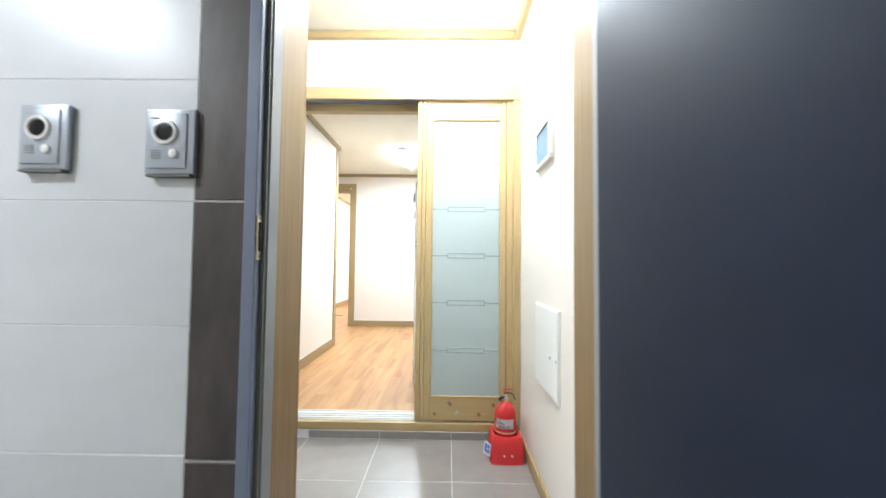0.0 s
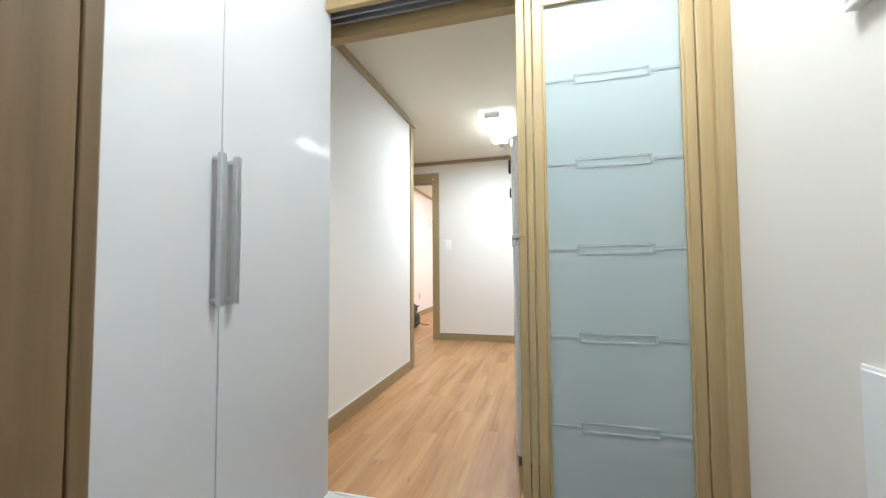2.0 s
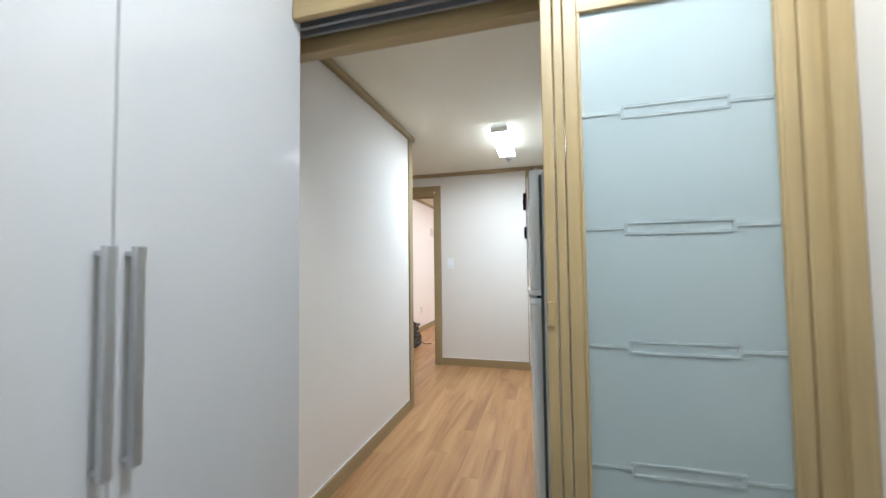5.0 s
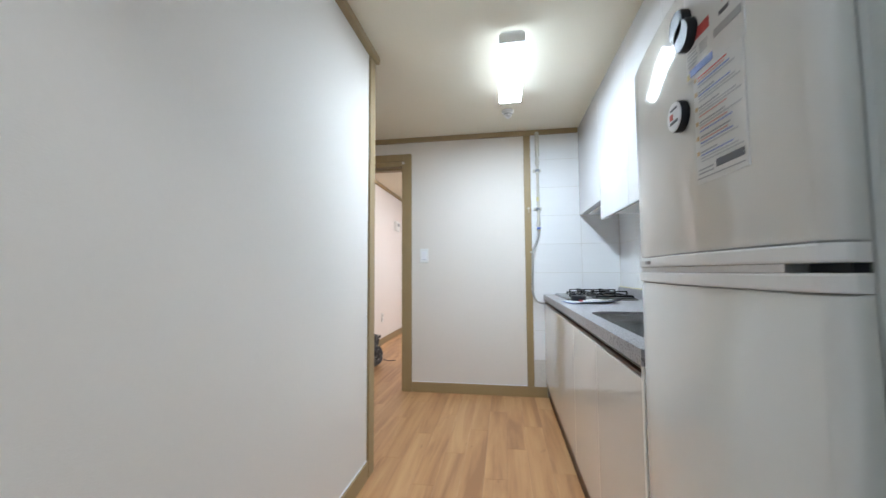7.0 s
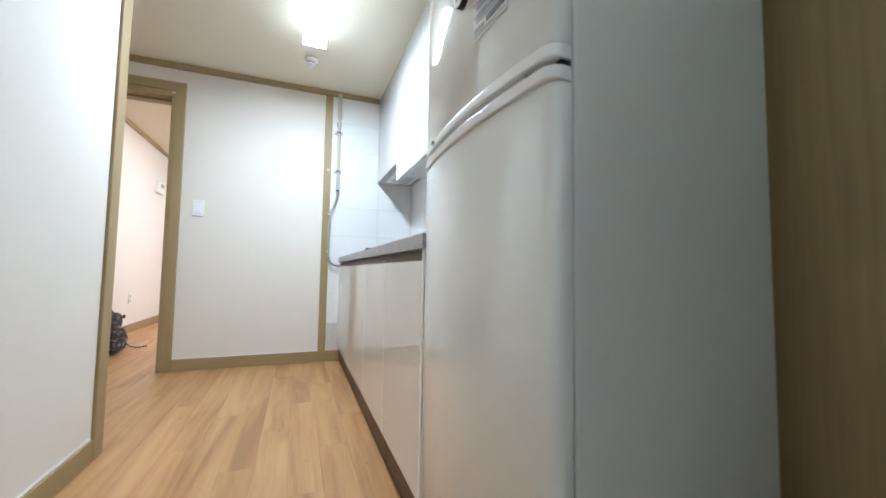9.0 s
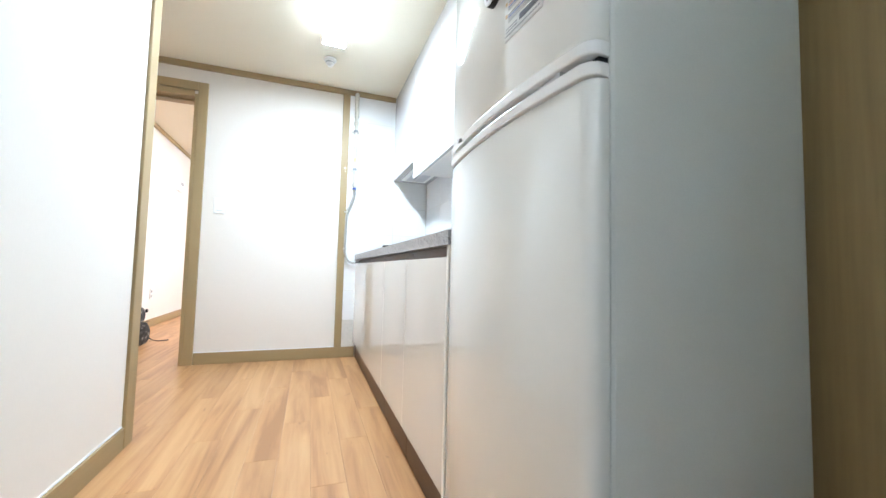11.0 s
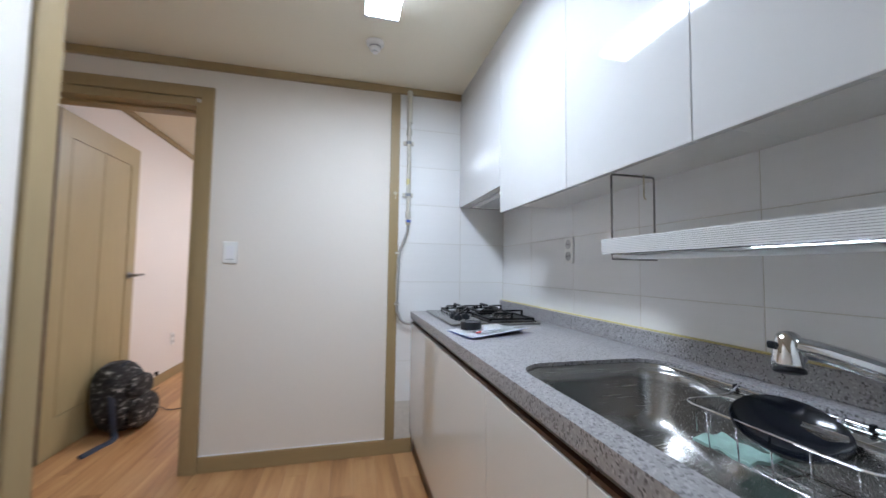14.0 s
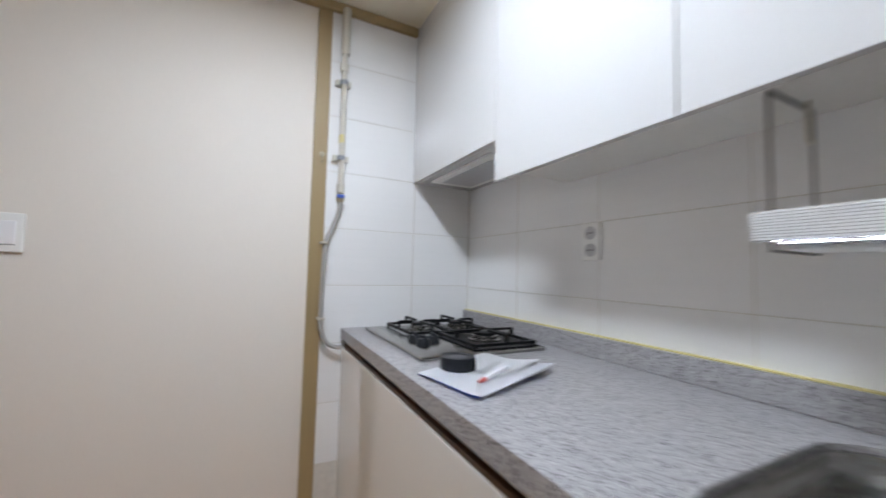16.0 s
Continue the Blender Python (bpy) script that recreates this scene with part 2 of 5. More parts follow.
DARK_GLASS = mat("black_gloss", (0.004, 0.004, 0.005), 0.25, grain=0.2, spec=0.2)
DISH = mat("navy_black_glaze", (0.008, 0.010, 0.016), 0.16, grain=0.2)
WIRE = mat("dull_steel_wire", (0.30, 0.29, 0.28), 0.35, metal=0.9, grain=0.2)
RED = mat("red_enamel", (0.62, 0.022, 0.025), 0.22, grain=0.08, coat=0.4, big=0.05)
RED_PLASTIC = mat("red_plastic", (0.66, 0.03, 0.035), 0.4, grain=0.08, big=0.05)
PAPER = mat("white_paper", (0.86, 0.86, 0.88), 0.7, grain=0.02, big=0.02)
FLYER = mat("thin_flyer_paper", (0.76, 0.76, 0.745), 0.6, grain=0.03, big=0.03)
BLUE_INK = mat("blue_print", (0.05, 0.12, 0.5), 0.5, grain=0.1)
RED_INK = mat("red_print", (0.62, 0.09, 0.08), 0.5, grain=0.1)
PALE_BLUE = mat("faded_blue_print", (0.30, 0.36, 0.62), 0.6, grain=0.1)
PALE_RED = mat("faded_red_print", (0.70, 0.42, 0.38), 0.6, grain=0.1)
PALE_GREY = mat("faded_grey_print", (0.55, 0.55, 0.56), 0.6, grain=0.1)
GREY_INK = mat("grey_print", (0.42, 0.42, 0.44), 0.6, grain=0.1)
DARK_INK = mat("dark_print", (0.10, 0.10, 0.11), 0.6, grain=0.1)
TAN_INK = mat("tan_print", (0.66, 0.50, 0.30), 0.6, grain=0.1)
YELLOW = mat("yellow_sealant", (0.70, 0.62, 0.28), 0.55, grain=0.2, big=0.1)
PIPE = mat("ivory_pipe_paint", (0.60, 0.57, 0.49), 0.4, grain=0.1, big=0.05)
HOSE = mat("grey_hose", (0.42, 0.41, 0.38), 0.5, grain=0.2)
SPONGE = mat("mint_scouring_cloth", (0.45, 0.68, 0.60), 0.9, grain=0.25, bump=0.6, bump_scale=400)
STRAP = mat("navy_webbing", (0.035, 0.045, 0.075), 0.8, grain=0.3, bump=0.4, bump_scale=900)
SCREEN = mat("blue_tinted_cover", (0.10, 0.20, 0.32), 0.12, grain=0.25, scale=(9, 9, 9), big=0.15)
INTERCOM = mat("silver_grey_plastic", (0.40, 0.44, 0.50), 0.35, grain=0.05, metal=0.3, big=0.04)
GRANITE = granite_mat()
FROSTED = frosted_mat()
ETCH = mat("clear_etched_line", (0.46, 0.53, 0.52), 0.3, grain=0.25, scale=(30, 30, 30))
CAMO = camo_mat()
GLOW_K = glow("kitchen_tube_light", (0.80, 0.915, 1.0), KITCHEN_LAMP)
GLOW_RIM = glow("kitchen_lamp_rim", (0.80, 0.915, 1.0), 2.2)
GLOW_E = glow("entrance_light", (0.85, 0.935, 1.0), ENTRY_LAMP)
GLOW_B = glow("bedroom_light", (0.96, 0.985, 1.0), BEDROOM_LAMP)
GLOW_C = glow("corridor_light", (0.86, 0.93, 1.0), CORRIDOR_LAMP)


# ---------- mesh helpers ----------
def box(bm, x0, x1, y0, y1, z0, z1, bevel=0.0, seg=2):
    r = bmesh.ops.create_cube(bm, size=1.0)
    v = r["verts"]
    bmesh.ops.scale(bm, vec=(abs(x1 - x0), abs(y1 - y0), abs(z1 - z0)), verts=v)
    bmesh.ops.translate(bm, vec=((x0 + x1) / 2, (y0 + y1) / 2, (z0 + z1) / 2), verts=v)
    if bevel:
        e = {e for q in v for e in q.link_edges}
        bmesh.ops.bevel(bm, geom=list(e), offset=bevel, segments=seg, affect="EDGES", profile=0.5)
    return bm


def boxes(*specs, bevel=0.0):
    bm = bmesh.new()
    for s in specs:
        box(bm, *s, bevel=bevel)
    return bm


def lathe(profile, centre, axis="z", seg=28):
    """A turned solid: profile of (radius, height) along an axis from centre."""
    bm = bmesh.new()
    rings = []
    for r, h in profile:
        ring = []
        for i in range(seg):
            a = 2 * math.pi * i / seg
            p = (r * math.cos(a), r * math.sin(a), h)
            if axis == "x":
                p = (h, p[0], p[1])
            elif axis == "y":
                p = (p[0], h, p[1])
            ring.append(bm.verts.new((p[0] + centre[0], p[1] + centre[1], p[2] + centre[2])))
        rings.append(ring)
    for a, b in zip(rings, rings[1:]):
        for i in range(seg):
            bm.faces.new((a[i], a[(i + 1) % seg], b[(i + 1) % seg], b[i]))
    bm.faces.new(rings[0][::-1])
    bm.faces.new(rings[-1])
    bmesh.ops.recalc_face_normals(bm, faces=bm.faces)
    return bm


def smooth_path(points, n=8):
    pts = [Vector(p) for p in points]
    if len(pts) < 3:
        return pts
    out = []
    for i in range(len(pts) - 1):
        p0, p1, p2, p3 = pts[max(i - 1, 0)], pts[i], pts[i + 1], pts[min(i + 2, len(pts) - 1)]
        for k in range(n):
            t = k / n
            out.append(0.5 * ((2 * p1) + (p2 - p0) * t + (2 * p0 - 5 * p1 + 4 * p2 - p3) * t * t + (3 * p1 - p0 - 3 * p2 + p3) * t ** 3))
    out.append(pts[-1])
    return out


def tube(bm, path, r, seg=10, flat=1.0):
    """A round (or flattened) rod along a path; r may be one radius or a pair from start to end."""
    path = [Vector(p) for p in path]
    ra, rb = r if isinstance(r, tuple) else (r, r)
    rings, up = [], Vector((0.03, 0.05, 1)).normalized()
    for i, p in enumerate(path):
        d = (path[min(i + 1, len(path) - 1)] - path[max(i - 1, 0)]).normalized()
        if abs(d.dot(up)) > 0.95:
            up = Vector((1, 0.1, 0)).normalized() if abs(d.x) < 0.8 else Vector((0, 1, 0.1)).normalized()
        side = d.cross(up).normalized()
        up2 = side.cross(d).normalized()
        up = up2
        q = ra + (rb - ra) * i / max(len(path) - 1, 1)
        rings.append([bm.verts.new(p + q * (math.cos(a) * side + flat * math.sin(a) * up2)) for a in (2 * math.pi * k / seg for k in range(seg))])
    for a, b in zip(rings, rings[1:]):
        for i in range(seg):
            bm.faces.new((a[i], a[(i + 1) % seg], b[(i + 1) % seg], b[i]))
    bm.faces.new(rings[0][::-1])
    bm.faces.new(rings[-1])
    bmesh.ops.recalc_face_normals(bm, faces=bm.faces)
    return bm


def rod(points, r, seg=10, smooth=True, flat=1.0):
    return tube(bmesh.new(), smooth_path(points) if smooth else points, r, seg, flat)


def finish(name, bm, material, soft=False, origin=(0, 0, 0)):
    bmesh.ops.translate(bm, vec=-Vector(origin), verts=bm.verts)
    me = bpy.data.meshes.new(name)
    if soft:
        for f in bm.faces:
            f.smooth = True
        for e in bm.edges:
            if len(e.link_faces) == 2 and e.calc_face_angle(0) > 0.7:
                e.smooth = False
    bm.to_mesh(me)
    bm.free()
    me.materials.append(material)
    ob = new(name, me)
    ob.location = origin
    return ob


def struct(name, bm, material, label="", category="", soft=False):
    return tagged(finish(name, bm, material, soft), label, category, kind="structure")


def thing(name, origin, label, category, group="", kind=""):
    ob = new(name)
    ob.location = origin
    ob.empty_display_size = 0.05
    return tagged(ob, label, category, group, kind)


def part(name, bm, material, parent, label="", soft=False, kind=""):
    base = parent
    while base.parent:
        base = base.parent
    ob = finish(name, bm, material, soft, base.location)
    ob.location = (0, 0, 0)
    ob.parent = parent
    return tagged(ob, label, kind=kind) if label or kind else ob


def piece(name, mesh, loc, parent):
    ob = new(name, mesh)
    ob.location = loc
    ob.parent = parent
    return ob


def slab_mesh(name, sx, sy, sz, material, bevel=0.0012):
    bm = box(bmesh.new(), -sx / 2, sx / 2, -sy / 2, sy / 2, -sz / 2, sz / 2)
    if bevel:
        bmesh.ops.bevel(bm, geom=list(bm.edges), offset=bevel, segments=1, affect="EDGES")
    me = bpy.data.meshes.new(name)
    bm.to_mesh(me)
    bm.free()
    me.materials.append(material)
    return me


# ---------- plan ----------
LEFT, RIGHT, ENTRY_R = -1.244, 0.41, 0.465
FAR, CORNER = 5.385, 4.06
CEIL_K, CEIL_E, ENTRY_Z = 2.265, 2.335, -0.097
BED_L, BED_Y, BED_FAR, CEIL_B = -2.30, 5.55, 8.9, 2.33
DOOR_L, DOOR_R, DOOR_H = -2.25, -1.415, 2.03

# structure: walls
struct("wall_left", boxes((LEFT - 0.12, LEFT, 2.2, CORNER, 0, CEIL_K)), WALLPAPER, "ivory wallpapered wall beside the kitchen floor", "wall")
struct("wall_hall_south", boxes((-2.62, LEFT - 0.12, CORNER - 0.12, CORNER, 0, CEIL_K)), WALLPAPER, "ivory wallpapered wall closing the side hall", "wall")
struct("wall_hall_west", boxes((-2.62, -2.5, CORNER, FAR, 0, CEIL_K)), WALLPAPER, "ivory wallpapered end wall of the side hall", "wall")
struct("wall_far", boxes((-2.62, DOOR_L, FAR, BED_Y, 0, 2.4), (DOOR_L, DOOR_R, FAR, BED_Y, DOOR_H, 2.4), (DOOR_R, RIGHT + 0.2, FAR, BED_Y, 0, 2.4)),
       WALLPAPER, "ivory wallpapered wall with a doorway to the bedroom", "wall")
wall_right = struct("wall_right", boxes((RIGHT + 0.0012, RIGHT + 0.2, 2.2, FAR, 0, CEIL_K)), GROUT_W, "kitchen wall under white tiles with beige joints", "wall")
struct("wall_entry_right", boxes((ENTRY_R, RIGHT + 0.2, 1.0, 2.2, ENTRY_Z, CEIL_E)), WALLPAPER, "ivory wallpapered wall of the entrance", "wall")
struct("wall_entry_left", boxes((-1.42, -1.30, 1.0, 2.2, ENTRY_Z, CEIL_E)), WALLPAPER, "wall behind the shoe cabinet", "wall")
struct("wall_partition", boxes((-1.30, -0.868, 2.075, 2.2, 1.99, CEIL_E), (-0.868, ENTRY_R, 2.055, 2.2, 1.99, CEIL_E), (-1.30, -1.05, 2.075, 2.2, ENTRY_Z, 1.99)), WALLPAPER,
       "wallpapered wall above the sliding door", "wall")
wall_entrance = struct("wall_entrance", boxes((-3.4, -0.47, 0.7525, 1.0, -0.105, 2.5), (0.47, 2.4, 0.7525, 1.0, -0.105, 2.5), (-0.47, 0.47, 0.762, 1.0, 1.98, 2.5)),
                       GROUT_L, "stairwell wall clad with pale and dark tiles", "wall")
struct("wall_corridor_back", boxes((-3.4, 2.4, -1.62, -1.5, -0.105, 2.5)), WALLPAPER, "plain painted wall of the stairwell", "wall")
struct("wall_corridor_west", boxes((-3.52, -3.4, -1.62, 1.0, -0.105, 2.5)), WALLPAPER, "plain painted end wall of the stairwell", "wall")
struct("wall_corridor_east", boxes((2.4, 2.52, -1.62, 1.0, -0.105, 2.5)), WALLPAPER, "plain painted end wall of the stairwell", "wall")
struct("wall_bedroom_left", boxes((BED_L - 0.12, BED_L, BED_Y, BED_FAR, 0, CEIL_B)), WALLPAPER_PINK, "warm white papered bedroom wall", "wall")
struct("wall_bedroom_far", boxes((BED_L - 0.12, 0.9, BED_FAR, BED_FAR + 0.12, 0, CEIL_B)), WALLPAPER_PINK, "warm white papered bedroom end wall", "wall")
struct("wall_bedroom_right", boxes((0.78, 0.9, BED_Y, BED_FAR, 0, CEIL_B)), WALLPAPER_PINK, "warm white papered bedroom side wall", "wall")

# structure: ceilings and floors
struct("ceiling", boxes((-2.62, RIGHT + 0.2, 2.2, BED_Y, CEIL_K, CEIL_K + 0.1)), CEILING, "pale papered kitchen ceiling", "ceiling")
struct("ceiling_entry", boxes((-1.42, RIGHT + 0.2, 1.0, 2.2, CEIL_E, CEIL_E + 0.1)), CEILING, "pale papered entrance ceiling", "ceiling")
struct("ceiling_bedroom", boxes((BED_L - 0.12, 0.9, BED_Y, BED_FAR + 0.12, CEIL_B, CEIL_B + 0.1)), CEILING, "pale papered bedroom ceiling", "ceiling")
struct("ceiling_corridor", boxes((-3.52, 2.52, -1.62, 1.0, 2.5, 2.6)), CEILING, "plain stairwell ceiling", "ceiling")
floor = struct("floor", boxes((-2.62, RIGHT + 0.2, 2.13, BED_Y, -0.12, -0.006), (BED_L - 0.12, 0.9, BED_Y, BED_FAR + 0.12, -0.12, -0.006)), UNDER,
               "oak-coloured floor boards running to the bedroom", "floor")
floor_entry = struct("floor_entry", boxes((-1.42, RIGHT + 0.2, 0.80, 2.05, -0.2, ENTRY_Z - 0.001)), GROUT_L, "grey tiled entrance floor with pale joints", "floor")
floor_corridor = struct("floor_corridor", boxes((-3.52, 2.52, -1.62, 0.80, -0.2, -0.105)), TILE_F, "dark grey stairwell floor", "floor")

# step up from the entrance: tile riser, oak nosing, white rail
sill = struct("threshold", boxes((-0.915, ENTRY_R - 0.002, 2.0422, 2.13, ENTRY_Z, -0.052)), GROUT_L, "step of grey tile, oak nosing and white sliding rail", "threshold")
part("nosing", boxes((-0.915, ENTRY_R - 0.002, 2.043, 2.075, -0.05, -0.004), bevel=0.003), OAK_H, sill)
part("rail", boxes((-1.02, ENTRY_R - 0.002, 2.077, 2.205, -0.03, -0.001), (-0.915, ENTRY_R - 0.002, 2.085, 2.093, -0.001, 0.006), (-0.915, ENTRY_R - 0.002, 2.115, 2.123, -0.001, 0.006),
                   (-0.915, ENTRY_R - 0.002, 2.145, 2.153, -0.001, 0.006), (-0.915, ENTRY_R - 0.002, 2.19, 2.2, -0.001, 0.005)), ALU_WHITE, sill, "white aluminium rail")

# sliding door surround
surround = struct("sliding_door_frame", boxes((-0.868, ENTRY_R - 0.001, 2.03, 2.052, 1.916, 1.99), bevel=0.002), OAK_H, "oak casing with a grey track round the sliding door", "door frame")
part("back_beam", boxes((-1.02, ENTRY_R - 0.001, 2.165, 2.215, 1.893, 1.989), bevel=0.002), OAK_H, surround)
part("track", boxes((-0.868, ENTRY_R - 0.001, 2.056, 2.164, 1.955, 1.988), (-0.868, ENTRY_R - 0.001, 2.056, 2.06, 1.925, 1.955), (-0.915, ENTRY_R - 0.001, 2.088, 2.098, 1.925, 1.955),
                    (-0.915, ENTRY_R - 0.001, 2.125, 2.135, 1.925, 1.955)), TRACK, surround, "grey aluminium track")
part("jamb", boxes((0.42, ENTRY_R - 0.001, 2.03, 2.052, -0.004, 1.915), (0.435, ENTRY_R - 0.001, 2.053, 2.10, -0.004, 1.954), (0.42, ENTRY_R - 0.001, 2.10, 2.215, 0.0, 1.904), bevel=0.002), OAK, surround)
part("jamb", boxes((-1.05, -1.022, 2.075, 2.215, -0.004, 1.904), bevel=0.002), OAK, surround)


def sliding_door(y0, x0, label):
    """Oak stiles and rails round a frosted pane with five etched lines."""
    d = thing("sliding_door", (x0, y0, 0.004), label, "door", kind="structure")
    x1, g0, g1, zb, zt, t = x0 + 0.588, x0 + 0.087, x0 + 0.503, 0.139, 1.806, 0.03
    part("stile", boxes((x0, x0 + 0.028, y0, y0 + t, 0.008, 1.926), (x0 + 0.0305, x0 + 0.052, y0 - 0.004, y0 + t, 0.008, 1.926), (x0 + 0.0545, g0, y0, y0 + t, 0.008, 1.926), bevel=0.003), OAK, d)
    part("stile", boxes((g1, g1 + 0.03, y0, y0 + t, 0.008, 1.926), (g1 + 0.0325, x1, y0 - 0.004, y0 + t, 0.008, 1.926), bevel=0.003), OAK, d)
    part("top_rail", boxes((g0, g1, y0 + 0.002, y0 + t - 0.002, zt, 1.926), bevel=0.002), OAK_H, d)
    part("bottom_rail", boxes((g0, g1, y0 + 0.002, y0 + t - 0.002, 0.008, zb), bevel=0.002), OAK_H, d)
    part("bead", boxes((g0, g1, y0 - 0.001, y0 + 0.012, zb, zb + 0.01), (g0, g1, y0 - 0.001, y0 + 0.012, zt - 0.01, zt), (g0, g0 + 0.008, y0 - 0.001, y0 + 0.012, zb + 0.011, zt - 0.011),
                       (g1 - 0.008, g1, y0 - 0.001, y0 + 0.012, zb + 0.011, zt - 0.011), bevel=0.002), OAK, d)
    pane = part("pane", boxes((g0 + 0.003, g1 - 0.003, y0 + 0.012, y0 + 0.017, zb + 0.003, zt - 0.003)), FROSTED, d, "pale green frosted glass pane")
    for k in range(5):
        z = 0.414 + 0.2805 * k
        a, b = g0 + 0.097, g1 - 0.092
        yy = (y0 + 0.0095, y0 + 0.012)
        part("etched_line", boxes((g0 + 0.008, a, *yy, z - 0.003, z + 0.003), (b, g1 - 0.008, *yy, z - 0.004, z + 0.004), (a, b, *yy, z + 0.010, z + 0.016), (a, b, *yy, z - 0.016, z - 0.010),
                                  (a, a + 0.006, *yy, z - 0.010, z + 0.010), (b - 0.006, b, *yy, z - 0.010, z + 0.010)), ETCH, pane)
    return d


door = sliding_door(2.056, -0.153, "oak sliding door with frosted glass, pushed half open")
# scuffs of old stickers on the bottom rail
for x, z, w, m in ((-0.035, 0.045, 0.022, JAMB_WOOD), (0.055, 0.105, 0.03, JAMB_WOOD), (0.095, 0.055, 0.012, SPONGE), (0.225, 0.045, 0.024, JAMB_WOOD), (0.31, 0.10, 0.02, JAMB_WOOD)):
    bm = boxes((-w / 2, w / 2, 2.0565, 2.0585, -0.009, 0.009))
    bmesh.ops.rotate(bm, cent=(0, 0, 0), matrix=Matrix.Rotation(0.9, 3, "Y"), verts=bm.verts)
    bmesh.ops.translate(bm, vec=(x, 0, z), verts=bm.verts)
    part("sticker_scrap", bm, m, door)
part("latch_plate", boxes((-0.15, -0.135, 2.05, 2.056, 1.02, 1.08), bevel=0.002), OAK, door)

# cornices and baseboards
struct("cornice_left", boxes((LEFT, LEFT + 0.032, 2.216, CORNER + 0.03, CEIL_K - 0.042, CEIL_K - 0.001), bevel=0.004), TRIM_H, "olive oak cornice strip", "trim")
struct("cornice_far", boxes((-2.5, 0.10, FAR - 0.032, FAR, CEIL_K - 0.042, CEIL_K - 0.001), bevel=0.004), TRIM_H, "olive oak cornice strip", "trim")
struct("cornice_entry", boxes((-0.868, ENTRY_R - 0.036, 2.021, 2.054, CEIL_E - 0.044, CEIL_E - 0.001), bevel=0.004), OAK_H, "oak cornice strip in the entrance", "trim")
struct("cornice_entry_right", boxes((ENTRY_R - 0.034, ENTRY_R, 1.0, 2.054, CEIL_E - 0.044, CEIL_E - 0.001), bevel=0.004), OAK, "oak cornice strip in the entrance", "trim")
struct("cornice_bedroom", boxes((BED_L, BED_L + 0.03, BED_Y, BED_FAR, CEIL_B - 0.042, CEIL_B - 0.001), bevel=0.004), TRIM_H, "olive oak cornice strip in the bedroom", "trim")
struct("baseboard_left", boxes((LEFT, LEFT + 0.012, 2.216, CORNER - 0.07, 0, 0.085), bevel=0.003), TRIM_H, "olive oak baseboard", "trim")
struct("baseboard_far", boxes((DOOR_R + 0.068, -0.19, FAR - 0.014, FAR, 0, 0.085), bevel=0.003), TRIM_H, "olive oak baseboard", "trim")
struct("baseboard_entry", boxes((ENTRY_R - 0.012, ENTRY_R, 1.02, 2.029, ENTRY_Z, -0.03), bevel=0.003), OAK_H, "oak baseboard in the entrance", "trim")
struct("baseboard_bedroom", boxes((BED_L, BED_L + 0.012, 6.49, BED_FAR, 0, 0.09), bevel=0.003), TRIM_H, "olive oak baseboard in the bedroom", "trim")
struct("corner_post", boxes((LEFT - 0.125, LEFT + 0.012, CORNER - 0.065, CORNER + 0.012, 0, CEIL_K - 0.043), bevel=0.003), TRIM, "olive oak strip on the wall's corner", "trim")
struct("trim_far", boxes((-0.353, -0.296, FAR - 0.018, FAR, 0.086, CEIL_K - 0.043), bevel=0.003), TRIM, "olive oak strip between wallpaper and tiles", "trim")
struct("trim_caulk", boxes((DOOR_R + 0.068, -0.354, FAR - 0.005, FAR, 0.086, 0.091), (LEFT, LEFT + 0.004, 2.216, CORNER - 0.07, 0.086, 0.091)), PAPER, "white caulk line above the baseboard", "trim")

# bedroom doorway
door_frame = struct("door_frame", boxes((DOOR_R, DOOR_R + 0.066, FAR - 0.02, FAR, 0, DOOR_H + 0.09), (DOOR_L - 0.066, DOOR_L, FAR - 0.02, FAR, 0, DOOR_H + 0.09), (DOOR_L, DOOR_R, FAR - 0.02, FAR, DOOR_H + 0.024, DOOR_H + 0.09), bevel=0.003),
                    TRIM, "olive oak frame round the bedroom doorway", "door frame")
part("lining", boxes((DOOR_R - 0.024, DOOR_R - 0.001, FAR - 0.012, BED_Y + 0.012, 0, DOOR_H), (DOOR_L + 0.001, DOOR_L + 0.022, FAR - 0.012, BED_Y + 0.012, 0, DOOR_H), (DOOR_L + 0.023, DOOR_R - 0.025, FAR - 0.012, BED_Y + 0.012, DOOR_H - 0.022, DOOR_H + 0.022), bevel=0.002), TRIM, door_frame)
part("stop", boxes((DOOR_R - 0.038, DOOR_R - 0.0245, FAR + 0.06, FAR + 0.11, 0, DOOR_H - 0.023), (DOOR_L + 0.023, DOOR_R - 0.039, FAR + 0.06, FAR + 0.11, DOOR_H - 0.037, DOOR_H - 0.023), bevel=0.002), TRIM, door_frame)

leaf = thing("bedroom_door", (-2.22, 5.645, 0.006), "oak panelled door standing open against the bedroom wall", "door", kind="structure")
LX, LY0, LY1 = -2.22, 5.645, 6.485
part("leaf", boxes((LX - 0.036, LX - 0.006, LY0, LY1, 0.006, 2.02), (LX - 0.006, LX, LY0, 5.745, 0.006, 2.02), (LX - 0.006, LX, 6.375, LY1, 0.006, 2.02), (LX - 0.006, LX, 5.745, 6.375, 1.875, 2.02),
                   (LX - 0.006, LX, 5.745, 6.375, 0.006, 0.222)), DOOR_WOOD, leaf)
part("panel", boxes((LX - 0.006, LX - 0.001, 5.751, 6.056, 0.228, 1.869), bevel=0.002), DOOR_WOOD, leaf)
